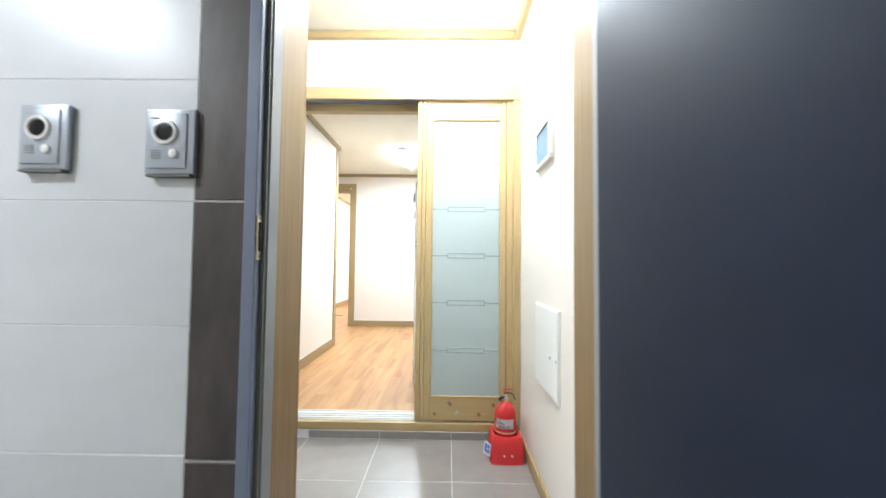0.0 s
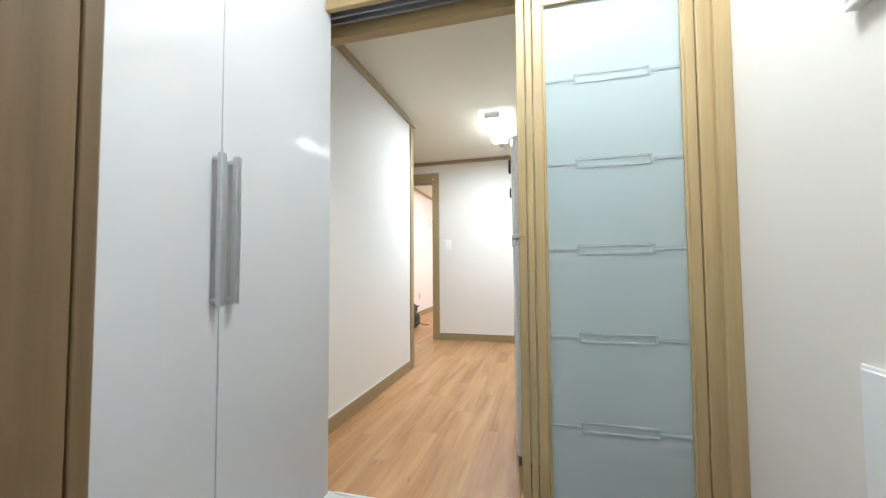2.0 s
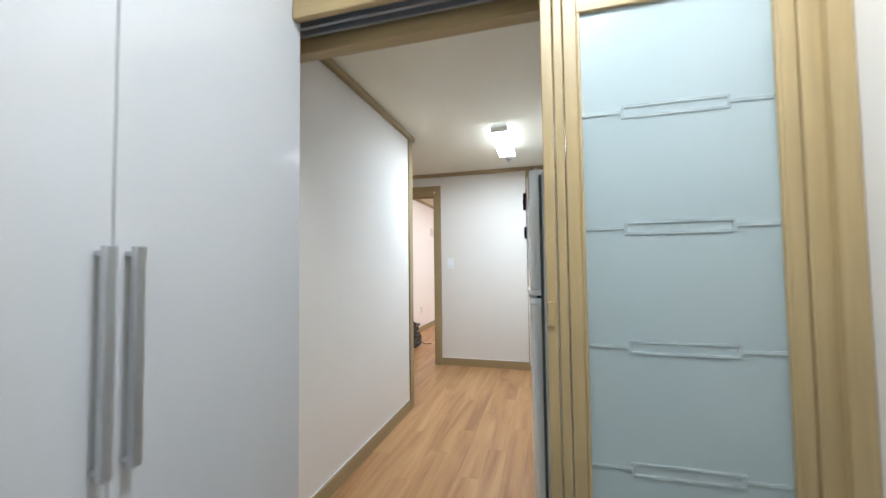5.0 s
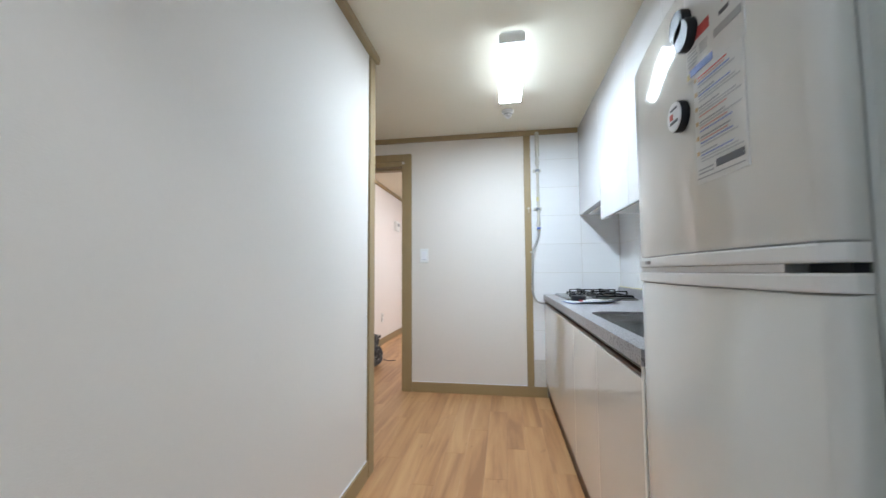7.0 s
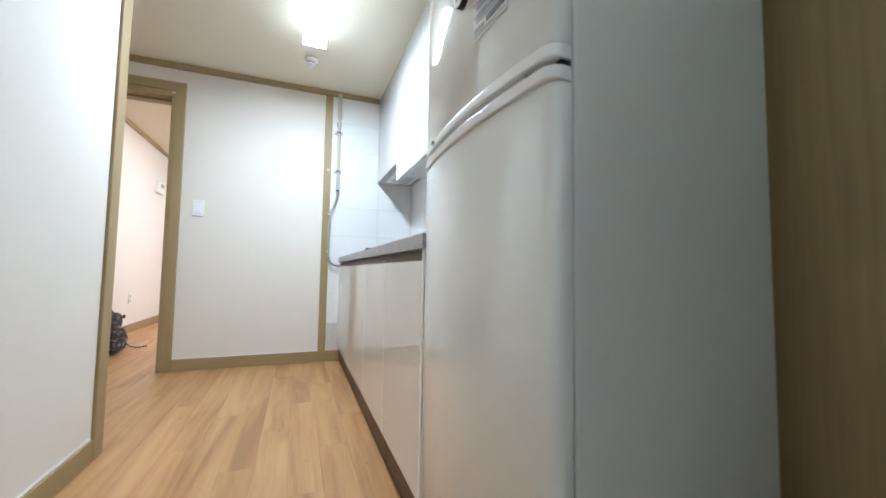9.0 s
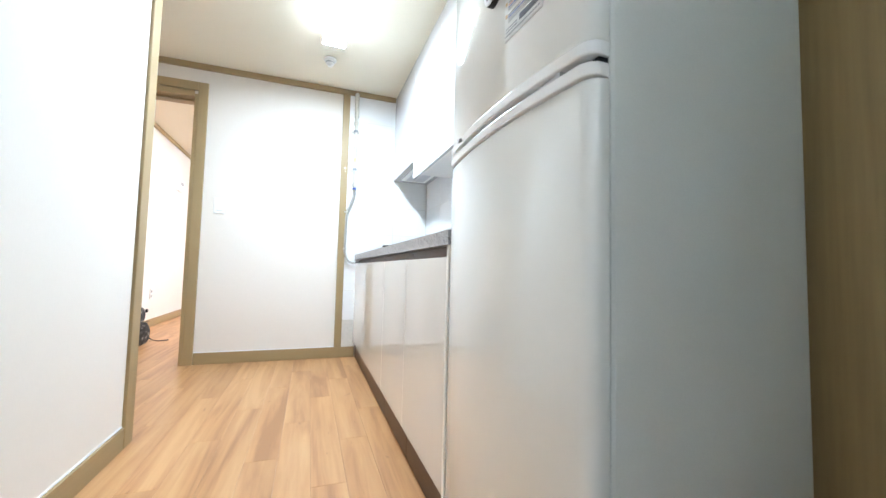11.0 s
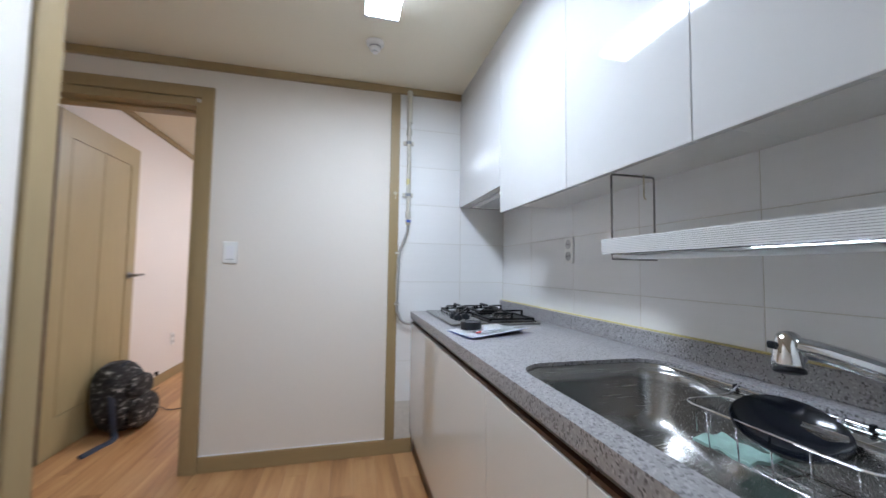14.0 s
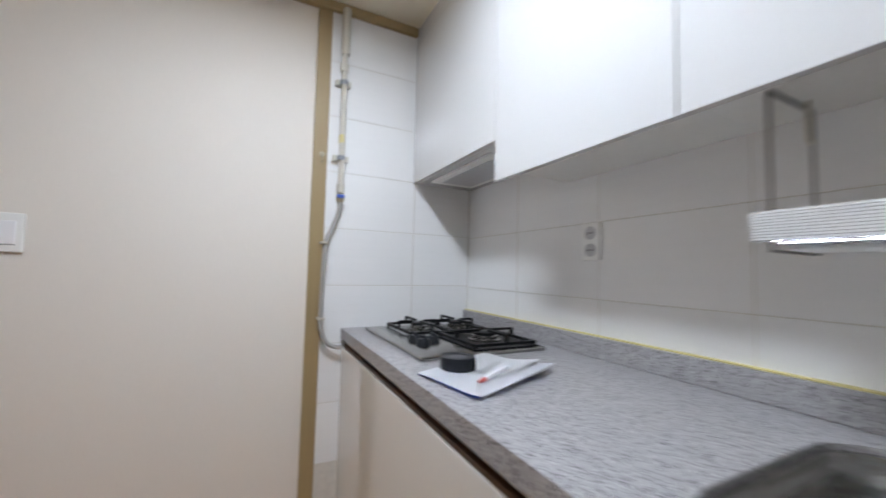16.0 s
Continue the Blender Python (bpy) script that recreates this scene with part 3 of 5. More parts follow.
part("panel", boxes((LX - 0.006, LX - 0.001, 6.063, 6.369, 0.228, 1.869), bevel=0.002), DOOR_WOOD, leaf)
# dark brown strip puts the hinge-side shadow by the jamb into colour
part("hinge_shadow_strip", boxes((LX - 0.036, LX, LY0 - 0.012, LY0 - 0.0005, 0.006, 2.02)), KICK, leaf)
hd = part("handle", lathe([(0.026, 0), (0.026, 0.006), (0.022, 0.009), (0.011, 0.010), (0.011, 0.045)], (LX, 6.415, 1.037), "x"), WIRE, leaf, "brushed lever handle", soft=True)
part("lever", rod([(LX + 0.042, 6.415, 1.037), (LX + 0.048, 6.435, 1.038), (LX + 0.048, 6.485, 1.042), (LX + 0.046, 6.525, 1.040)], (0.011, 0.008)), WIRE, hd, soft=True)

# entrance door frame and navy door
ef = struct("entrance_door_frame", boxes((-0.47, -0.438, 0.735, 0.82, -0.105, 2.0), (0.438, 0.47, 0.735, 0.82, -0.105, 2.0), (-0.437, 0.437, 0.735, 0.82, 1.965, 2.0), bevel=0.003), BLUE_STEEL,
            "blue-grey steel frame of the entrance door", "door frame")
part("rebate", boxes((-0.4375, -0.424, 0.772, 0.825, -0.105, 1.964), (0.424, 0.4375, 0.772, 0.825, -0.105, 1.964), (-0.423, 0.423, 0.772, 0.825, 1.95, 1.964), bevel=0.002), GREY_STEEL, ef)
part("gasket", boxes((-0.4375, -0.428, 0.762, 0.7715, -0.1, 1.96), (0.428, 0.4375, 0.762, 0.7715, -0.1, 1.96)), GASKET, ef)
part("strike_plate", boxes((-0.4378, -0.4345, 0.7385, 0.7595, 0.928, 1.04), bevel=0.001), BRASS, ef, "pale brass strike plate")
part("strike_hole", boxes((-0.4346, -0.4338, 0.7435, 0.7545, 0.95, 1.022)), DARK_GLASS, ef)
for z in (0.938, 1.031):
    part("screw", lathe([(0.003, 0), (0.003, 0.0012), (0.001, 0.0014)], (-0.4345, 0.749, z), "x", 10), CHROME, ef)
lining = struct("entrance_lining", boxes((-0.47, -0.43, 0.826, 0.998, -0.105, 2.0), bevel=0.001), JAMB_WOOD,
                "brown wood-grain lining of the entrance doorway", "door frame")
part("casing", boxes((-0.50, -0.4305, 0.9995, 1.016, -0.097, 2.03), bevel=0.002), JAMB_WOOD, lining)
part("lining_side", boxes((0.43, 0.47, 0.826, 1.0, -0.105, 2.0), (0.436, 0.464, 1.001, 1.016, -0.097, 2.03), bevel=0.002), JAMB_WOOD, lining)
part("lining_head", boxes((-0.429, 0.429, 0.826, 1.0, 1.965, 2.0), bevel=0.002), JAMB_WOOD, lining)

nd = thing("entrance_door", (0.435, 0.715, -0.09), "dark navy steel entrance door swung wide open", "door", kind="structure")
bm = boxes((-0.045, 0.0, -0.90, 0, 0, 2.05), bevel=0.004)
bmesh.ops.rotate(bm, cent=(0, 0, 0), matrix=Matrix.Rotation(radians(4), 3, "Z"), verts=bm.verts)
bmesh.ops.translate(bm, vec=(0.435, 0.715, -0.09), verts=bm.verts)
part("leaf", bm, NAVY, nd)
for z in (0.15, 1.75):
    part("hinge", lathe([(0.008, 0), (0.008, 0.1)], (0.445, 0.727, z), "z", 12), GREY_STEEL, nd)

# ---------- entrance things ----------
def intercom(x, z):
    t = thing("intercom", (x, 0.75, z), "silver-grey video intercom on the tiled stairwell wall", "intercom", "intercoms by the door")
    y = 0.75
    part("housing", boxes((x - 0.063, x + 0.063, y - 0.016, y, z - 0.083, z + 0.083), bevel=0.006), INTERCOM, t, soft=True)
    part("front_plate", boxes((x - 0.056, x + 0.044, y - 0.020, y - 0.0155, z - 0.07, z + 0.07), bevel=0.003), INTERCOM, t, soft=True)
    part("bezel", lathe([(0.032, 0), (0.03, -0.006), (0.024, -0.007), (0.02, -0.003)], (x - 0.008, y - 0.020, z + 0.02), "y"), ALU_WHITE, t, "pale lens ring", soft=True)
    part("lens", lathe([(0.021, 0), (0.02, -0.002), (0.008, -0.0035)], (x - 0.008, y - 0.0232, z + 0.02), "y"), DARK_GLASS, t, soft=True)
    part("button", lathe([(0.011, 0), (0.011, -0.004), (0.008, -0.006)], (x + 0.014, y - 0.020, z - 0.033), "y"), PLASTIC, t, soft=True)
    part("speaker_slots", boxes(*[(x - 0.042, x - 0.018, y - 0.0212, y - 0.020, z - 0.045 + 0.006 * k, z - 0.042 + 0.006 * k) for k in range(4)]), GREY_STEEL, t)
    part("nameplate", boxes((x - 0.045, x - 0.022, y - 0.0212, y - 0.020, z + 0.055, z + 0.059)), GREY_INK, t)
    # solid dark strip paints the shadow line below the housing
    part("base_shade_strip", boxes((x - 0.055, x + 0.055, y - 0.02, y, z - 0.09, z - 0.0835)), GASKET, t)
    return t


intercom(-0.660, 1.222)
intercom(-0.981, 1.232)

# shoe cabinet
sc = thing("shoe_cabinet", (-1.09, 1.55, 0.075), "tall white high-gloss shoe cabinet with two doors", "cabinet")
part("body", boxes((-1.299, -0.891, 1.03, 2.072, 0.075, 2.29), bevel=0.002), GLOSS, sc)
for y0, y1, hy in ((1.035, 1.5638, 1.542), (1.5662, 2.072, 1.589)):
    dr = part("door", boxes((-0.89, -0.871, y0, y1, 0.077, 2.288), bevel=0.0025), GLOSS, sc)
    part("handle", boxes((-0.870, -0.846, hy - 0.006, hy + 0.006, 0.84, 0.85), (-0.870, -0.846, hy - 0.006, hy + 0.006, 1.195, 1.205), (-0.852, -0.838, hy - 0.009, hy + 0.009, 0.832, 1.213), bevel=0.002), ALU, dr, "satin aluminium bar handle")
struct("shoe_cabinet_skirting", boxes((-1.299, -0.917, 2.03, 2.054, ENTRY_Z, 0.074)), WALLPAPER, "wall under the shoe cabinet", "wall")

# fire extinguisher on its stand
EX, EY = 0.352, 1.865
st = thing("extinguisher_stand", (EX, EY, ENTRY_Z), "red plastic stand holding a small fire extinguisher", "stand")
bm = bmesh.new()
z0 = ENTRY_Z
for (w, d, z) in ((0.095, 0.095, z0), (0.094, 0.092, z0 + 0.07), (0.086, 0.082, z0 + 0.12), (0.080, 0.077, z0 + 0.13)):
    ring = []
    for k in range(32):
        a = 2 * math.pi * k / 32
        c, s = math.cos(a), math.sin(a)
        q = 1 / max(abs(c), abs(s)) ** 0.75
        ring.append(bm.verts.new((EX + w * c * q * 0.95, EY + d * s * q * 0.95, z)))
    if z > z0:
        for k in range(32):
            bm.faces.new((last[k], last[(k + 1) % 32], ring[(k + 1) % 32], ring[k]))
    last = ring
inner = [bm.verts.new((EX + 0.066 * math.cos(2 * math.pi * k / 32), EY + 0.066 * math.sin(2 * math.pi * k / 32), z0 + 0.13)) for k in range(32)]
deep = [bm.verts.new((EX + 0.064 * math.cos(2 * math.pi * k / 32), EY + 0.064 * math.sin(2 * math.pi * k / 32), z0 + 0.03)) for k in range(32)]
for a, b in ((last, inner), (inner, deep)):
    for k in range(32):
        bm.faces.new((a[k], a[(k + 1) % 32], b[(k + 1) % 32], b[k]))
bm.faces.new(deep)
bmesh.ops.recalc_face_normals(bm, faces=bm.faces)
part("base", bm, RED_PLASTIC, st, soft=True)
bm = boxes((-0.028, 0.028, -0.0012, 0.0012, -0.03, 0.03))
bmesh.ops.rotate(bm, cent=(0, 0, 0), matrix=Matrix.Rotation(radians(-62), 3, "Z") @ Matrix.Rotation(radians(-8), 3, "X"), verts=bm.verts)
bmesh.ops.translate(bm, vec=(EX - 0.1, EY - 0.04, z0 + 0.06), verts=bm.verts)
part("label_plate", bm, PAPER, st, "white and blue sticker")
bm = boxes((-0.021, -0.003, -0.0026, -0.0012, -0.022, 0.022), (0.003, 0.021, -0.0026, -0.0012, -0.022, -0.002), (0.003, 0.021, -0.0026, -0.0012, 0.003, 0.022))
bmesh.ops.rotate(bm, cent=(0, 0, 0), matrix=Matrix.Rotation(radians(-62), 3, "Z") @ Matrix.Rotation(radians(-8), 3, "X"), verts=bm.verts)
bmesh.ops.translate(bm, vec=(EX - 0.1, EY - 0.04, z0 + 0.06), verts=bm.verts)
part("label_print", bm, BLUE_INK, st)
for dx in (-0.02, 0.02):
    part("stud", lathe([(0.005, 0), (0.005, -0.003), (0.003, -0.004)], (EX + dx, EY - 0.0965, z0 + 0.05), "y", 12), PAPER, st)

ext = thing("fire_extinguisher", (EX, EY, z0 + 0.032), "small red fire extinguisher with a white label", "extinguisher")
part("cylinder", lathe([(0.052, 0.0), (0.058, 0.008), (0.058, 0.185), (0.054, 0.212), (0.042, 0.236), (0.024, 0.252), (0.017, 0.262)], (EX, EY, z0 + 0.032), "z", 36), RED, ext, soft=True)
part("band", lathe([(0.0588, 0), (0.0588, 0.006)], (EX, EY, z0 + 0.142), "z", 36), TAN_INK, ext)
bm = bmesh.new()
ra = []
for k in range(13):
    a = radians(-150 + 95 * k / 12)
    ra.append([bm.verts.new((EX + 0.0588 * math.cos(a), EY + 0.0588 * math.sin(a), zz)) for zz in (z0 + 0.165, z0 + 0.215)])
for a, b in zip(ra, ra[1:]):
    bm.faces.new((a[0], b[0], b[1], a[1]))
bmesh.ops.solidify(bm, geom=bm.faces[:], thickness=-0.0006)
part("label", bm, PAPER, ext, "white printed label")
bm = bmesh.new()
for zz in (0.166, 0.172, 0.178, 0.19, 0.196):
    arc = [bm.verts.new((EX + 0.0602 * math.cos(radians(a)), EY + 0.0602 * math.sin(radians(a)), z0 + zz)) for a in range(-140, -95 if zz > 0.18 else -70, 5)]
    top = [bm.verts.new((v.co.x, v.co.y, v.co.z + 0.0025)) for v in arc]
    for i in range(len(arc) - 1):
        bm.faces.new((arc[i], arc[i + 1], top[i + 1], top[i]))
part("label_print", bm, DARK_INK, ext)
part("valve", lathe([(0.014, 0), (0.014, 0.018), (0.008, 0.022), (0.008, 0.034)], (EX, EY, z0 + 0.292), "z", 16), BRASS, ext, "brass valve", soft=True)
part("lever", rod([(EX - 0.01, EY, z0 + 0.328), (EX + 0.015, EY, z0 + 0.335), (EX + 0.04, EY, z0 + 0.326), (EX + 0.05, EY, z0 + 0.30)], 0.006, flat=0.5), BLACK_SOFT, ext)
part("lever", rod([(EX - 0.01, EY, z0 + 0.345), (EX + 0.01, EY, z0 + 0.356), (EX + 0.04, EY, z0 + 0.352)], 0.006, flat=0.5), RED, ext)
part("nozzle", rod([(EX, EY, z0 + 0.31), (EX - 0.025, EY - 0.01, z0 + 0.312), (EX - 0.034, EY - 0.015, z0 + 0.298)], (0.006, 0.009)), BLACK_SOFT, ext)
part("safety_pin", rod([(EX - 0.03, EY - 0.012, z0 + 0.33), (EX - 0.042, EY - 0.014, z0 + 0.335), (EX - 0.045, EY - 0.014, z0 + 0.32), (EX - 0.03, EY - 0.012, z0 + 0.322)], 0.0022), CHROME, ext)

# fuse box and access panel on the entrance wall
fb = thing("fuse_box", (ENTRY_R, 1.458, 1.365), "white fuse box with a blue-tinted cover on the wall", "fuse box")
part("frame", boxes((ENTRY_R - 0.022, ENTRY_R, 1.325, 1.592, 1.365, 1.38), (ENTRY_R - 0.022, ENTRY_R, 1.325, 1.592, 1.525, 1.54), (ENTRY_R - 0.022, ENTRY_R, 1.325, 1.345, 1.381, 1.524), (ENTRY_R - 0.022, ENTRY_R, 1.572, 1.592, 1.381, 1.524), bevel=0.003), PLASTIC, fb)
part("cover", boxes((ENTRY_R - 0.014, ENTRY_R - 0.004, 1.346, 1.571, 1.382, 1.523), bevel=0.002), SCREEN, fb, "blue tinted plastic cover")
ap = thing("access_panel", (ENTRY_R, 1.44, 0.388), "white metal access panel low on the entrance wall", "access panel")
part("rim", boxes((ENTRY_R - 0.006, ENTRY_R, 1.258, 1.624, 0.388, 0.75), bevel=0.002), PLASTIC, ap)
part("door", boxes((ENTRY_R - 0.011, ENTRY_R - 0.006, 1.264, 1.618, 0.395, 0.743), bevel=0.002), PLASTIC, ap)
part("latch", lathe([(0.008, 0), (0.008, -0.003), (0.004, -0.004)], (ENTRY_R - 0.011, 1.36, 0.55), "x", 16), GREY_INK, ap)
part("latch", boxes((ENTRY_R - 0.0125, ENTRY_R - 0.011, 1.272, 1.284, 0.548, 0.556)), GREY_INK, ap)

# ---------- kitchen ----------
# ceiling lamp
lamp = thing("ceiling_lamp", (-0.478, 4.29, CEIL_K), "lit rectangular fluorescent ceiling lamp", "lamp")
part("base_plate", boxes((-0.535, -0.421, 3.97, 4.615, CEIL_K - 0.022, CEIL_K - 0.001), bevel=0.003), PLASTIC, lamp)
part("end_cap", boxes((-0.545, -0.411, 3.952, 3.960, CEIL_K - 0.072, CEIL_K - 0.023), bevel=0.004), PLASTIC, lamp, "grey end cap")
part("end_cap", boxes((-0.550, -0.406, 4.622, 4.636, CEIL_K - 0.078, CEIL_K - 0.016), bevel=0.004), ALU, lamp, "grey end cap")
part("diffuser_rim", boxes((-0.549, -0.407, 3.961, 4.621, CEIL_K - 0.074, CEIL_K - 0.023), bevel=0.003), GLOW_RIM, lamp, "glowing white diffuser rim")
part("diffuser", boxes((-0.547, -0.409, 3.963, 4.619, CEIL_K - 0.0762, CEIL_K - 0.0745)), GLOW_K, lamp, "glowing white diffuser")
det = thing("smoke_detector", (-0.488, 4.93, CEIL_K), "small white smoke detector on the ceiling", "detector")
part("base", lathe([(0.045, -0.001), (0.045, -0.012), (0.038, -0.02)], (-0.488, 4.93, CEIL_K), "z"), PLASTIC, det, soft=True)
part("sensor", lathe([(0.03, 0), (0.028, -0.02), (0.016, -0.028), (0.016, -0.035)], (-0.488, 4.93, CEIL_K - 0.02), "z"), PLASTIC, det, soft=True)
part("vent_ring", lathe([(0.0302, 0), (0.0302, -0.006)], (-0.488, 4.93, CEIL_K - 0.026), "z"), GREY_INK, det)

# switch and outlets
sw = thing("light_switch", (-1.236, FAR, 1.13), "white rocker light switch on the wallpaper", "switch")
part("plate", boxes((-1.273, -1.199, FAR - 0.010, FAR, 1.13, 1.253), bevel=0.003), PLASTIC, sw)
part("rocker", boxes((-1.256, -1.216, FAR - 0.0145, FAR - 0.0095, 1.155, 1.228), bevel=0.002), PAPER, sw)
part("gap", boxes((-1.256, -1.216, FAR - 0.0105, FAR - 0.0098, 1.152, 1.155)), GREY_INK, sw)


def outlet(x, y, z, label):
    t = thing("wall_outlet", (x, y, z), label, "outlet")
    s = 1 if x < -1 else -1
    part("plate", boxes((x, x + s * 0.010, y - 0.034, y + 0.034, z - 0.06, z + 0.06), bevel=0.003), PLASTIC, t)
    for dz in (-0.027, 0.027):
        part("socket", lathe([(0.021, 0), (0.021, s * 0.002), (0.017, s * 0.002), (0.016, s * 0.0006)], (x + s * 0.010, y, z + dz), "x"), PALE_GREY, t)
        part("pin_hole", boxes((x + s * 0.0106, x + s * 0.0116, y - 0.011, y - 0.006, z + dz - 0.003, z + dz + 0.003), (x + s * 0.0106, x + s * 0.0116, y + 0.006, y + 0.011, z + dz - 0.003, z + dz + 0.003)), BLACK_SOFT, t)
    return t


outlet(RIGHT - 0.001, 4.594, 1.209, "ivory double power outlet on the tiles")
outlet(BED_L, 7.41, 0.385, "white double power outlet above the bedroom baseboard")
th = thing("thermostat", (BED_L, 8.1, 1.725), "white thermostat box on the bedroom wall", "thermostat")
part("case", boxes((BED_L, BED_L + 0.05, 8.00, 8.20, 1.725, 1.88), bevel=0.008), PLASTIC, th)
part("display", boxes((BED_L + 0.05, BED_L + 0.052, 8.04, 8.16, 1.80, 1.85)), GREY_INK, th)

# gas pipe and hose
gp = thing("gas_pipe", (-0.242, FAR, 1.36), "ivory gas pipe with valve and grey hose on the wall", "pipe")
PY = FAR - 0.035
part("riser", rod([(-0.238, PY, 1.43), (-0.242, PY, 2.225)], 0.012, smooth=False), PIPE, gp, soft=True)
part("sleeve", lathe([(0.018, 0), (0.018, 0.2), (0.013, 0.21)], (-0.24, PY, 2.03), "z", 20), PIPE, gp, soft=True)
part("coupling", lathe([(0.017, 0), (0.018, 0.01), (0.018, 0.03), (0.014, 0.04)], (-0.241, PY, 1.955), "z", 8), PIPE, gp)
part("coupling", lathe([(0.015, 0), (0.017, 0.01), (0.017, 0.035), (0.013, 0.045)], (-0.239, PY, 1.425), "z", 8), PIPE, gp)
for z in (1.905, 1.575):
    c = part("clamp", lathe([(0.017, -0.009), (0.017, 0.009)], (-0.242, PY, z), "z", 16), GREY_STEEL, gp, "grey pipe clamp")
    part("bracket", boxes((-0.275, -0.21, PY + 0.004, FAR - 0.012, z - 0.012, z + 0.012), bevel=0.002), PIPE, c)
part("warning_tag", lathe([(0.0128, 0), (0.0128, 0.035)], (-0.241, PY, 1.64), "z", 16), YELLOW, gp, "yellow warning sticker")
v = part("valve", lathe([(0.011, 0), (0.016, 0.008), (0.016, 0.028), (0.011, 0.036)], (-0.239, PY, 1.385), "z", 12), BRASS, gp, soft=True)
part("valve_lever", boxes((-0.255, -0.225, PY - 0.028, PY - 0.016, 1.40, 1.415), bevel=0.003), BLUE_INK, v, "blue valve lever")
part("hose", rod([(-0.239, PY, 1.39), (-0.243, PY, 1.34), (-0.268, PY - 0.003, 1.27), (-0.292, PY - 0.01, 1.21), (-0.297, PY - 0.012, 1.1), (-0.300, PY - 0.012, 0.95), (-0.297, PY - 0.012, 0.86), (-0.27, PY - 0.014, 0.80), (-0.23, PY - 0.016, 0.782), (-0.205, PY - 0.018, 0.785)], 0.0085), HOSE, gp, soft=True)
for z in (1.21, 0.90):
    part("hose_clip", boxes((-0.312, -0.284, PY - 0.024, FAR - 0.019, z - 0.004, z + 0.004), bevel=0.001), PIPE, gp)
hk = thing("wall_hook", (-0.318, FAR - 0.018, 1.56), "small brass hook screwed into the trim", "hook")
part("plate", lathe([(0.011, 0), (0.011, -0.004), (0.006, -0.006)], (-0.318, FAR - 0.018, 1.585), "y", 16), BRASS, hk)
part("prong", rod([(-0.318, FAR - 0.022, 1.583), (-0.318, FAR - 0.034, 1.57), (-0.318, FAR - 0.034, 1.553), (-0.318, FAR - 0.024, 1.548)], 0.0025), BRASS, hk)

# refrigerator
fr = thing("refrigerator", (0.1, 2.835, 0), "tall ivory two-door refrigerator beside the counter", "refrigerator")
FX, FY0, FY1, FTOP = -0.228, 2.551, 3.104, 1.535
part("body", boxes((FX + 0.066, 0.300, FY0 + 0.010, FY1 - 0.008, 0.03, FTOP - 0.008), bevel=0.008), FRIDGE_SIDE, fr, "grey-green painted steel side")
part("seal", boxes((FX + 0.0565, FX + 0.0655, FY0 + 0.014, FY1 - 0.014, 0.06, FTOP - 0.02)), GASKET, fr)


def fridge_slab(z0, z1, proud=0.0, round_edge=0.008):
    """A door or grip strip: gently bowed front, rounded upright corners, softened top and bottom edges."""
    ys = [0.0, 0.001, 0.003, 0.006, 0.010, 0.016, 0.022]
    w = FY1 - FY0
    ys += [0.022 + (w - 0.044) * k / 12 for k in range(1, 12)] + [w - q for q in reversed(ys)]
    bm, rings = bmesh.new(), []
    for z, d in ((z0, round_edge), (z0 + 0.3 * round_edge, 0.3 * round_edge), (z0 + round_edge, 0), (z1 - round_edge, 0), (z1 - 0.3 * round_edge, 0.3 * round_edge), (z1, round_edge)):
        ring = []
        for q in ys:
            u, e = 2 * q / w - 1, max(1 - min(q, w - q) / 0.022, 0)
            x = FX + 0.022 * u * u + 0.020 * (1 - math.sqrt(max(1 - e * e, 0))) - proud + d
            ring.append(bm.verts.new((x, FY0 + q + d * 0.5 * (-u), z)))
        ring += [bm.verts.new((FX + 0.056, FY1 - 0.002, z)), bm.verts.new((FX + 0.056, FY0 + 0.002, z))]
        rings.append(ring)
    n = len(rings[0])
    for p, q in zip(rings, rings[1:]):
        for k in range(n):
            bm.faces.new((p[k], p[(k + 1) % n], q[(k + 1) % n], q[k]))
    bm.faces.new(rings[0][::-1])
    bm.faces.new(rings[-1])
    bmesh.ops.recalc_face_normals(bm, faces=bm.faces)
    return bm


up = part("freezer_door", fridge_slab(1.0750, FTOP), FRIDGE, fr, "glossy ivory freezer door", soft=True)
low = part("fridge_door", fridge_slab(0.06, 1.0210), FRIDGE, fr, "glossy ivory lower door", soft=True)
part("grip_trim", fridge_slab(1.0535, 1.0746, 0.003, 0.003), FRIDGE_TRIM, up, "white grip strip")
part("grip_trim", fridge_slab(1.0214, 1.0425, 0.003, 0.003), FRIDGE_TRIM, low, "white grip strip")
part("grip_recess", boxes((FX + 0.016, FX + 0.046, FY0 + 0.062, FY1 - 0.03, 1.0430, 1.0530)), ALU, up, "metallic grip recess")
part("hinge_gap", boxes((FX + 0.040, FX + 0.056, FY0 + 0.006, FY0 + 0.060, 1.0430, 1.0530)), BLACK_SOFT, up, "dark gap at the hinge")
part("badge", boxes((FX - 0.003, FX + 0.004, 2.985, 2.997, 1.060, 1.067)), GREY_INK, up)
part("kick_plate", boxes((FX + 0.03, FX + 0.05, FY0 + 0.02, FY1 - 0.02, 0.012, 0.058)), GASKET, fr)
for y in (FY0 + 0.05, FY1 - 0.05):
    part("foot", lathe([(0.018, 0), (0.018, 0.03)], (FX + 0.09, y, 0), "z", 14), BLACK_SOFT, fr)
    part("foot", lathe([(0.018, 0), (0.018, 0.03)], (0.26, y, 0), "z", 14), BLACK_SOFT, fr)

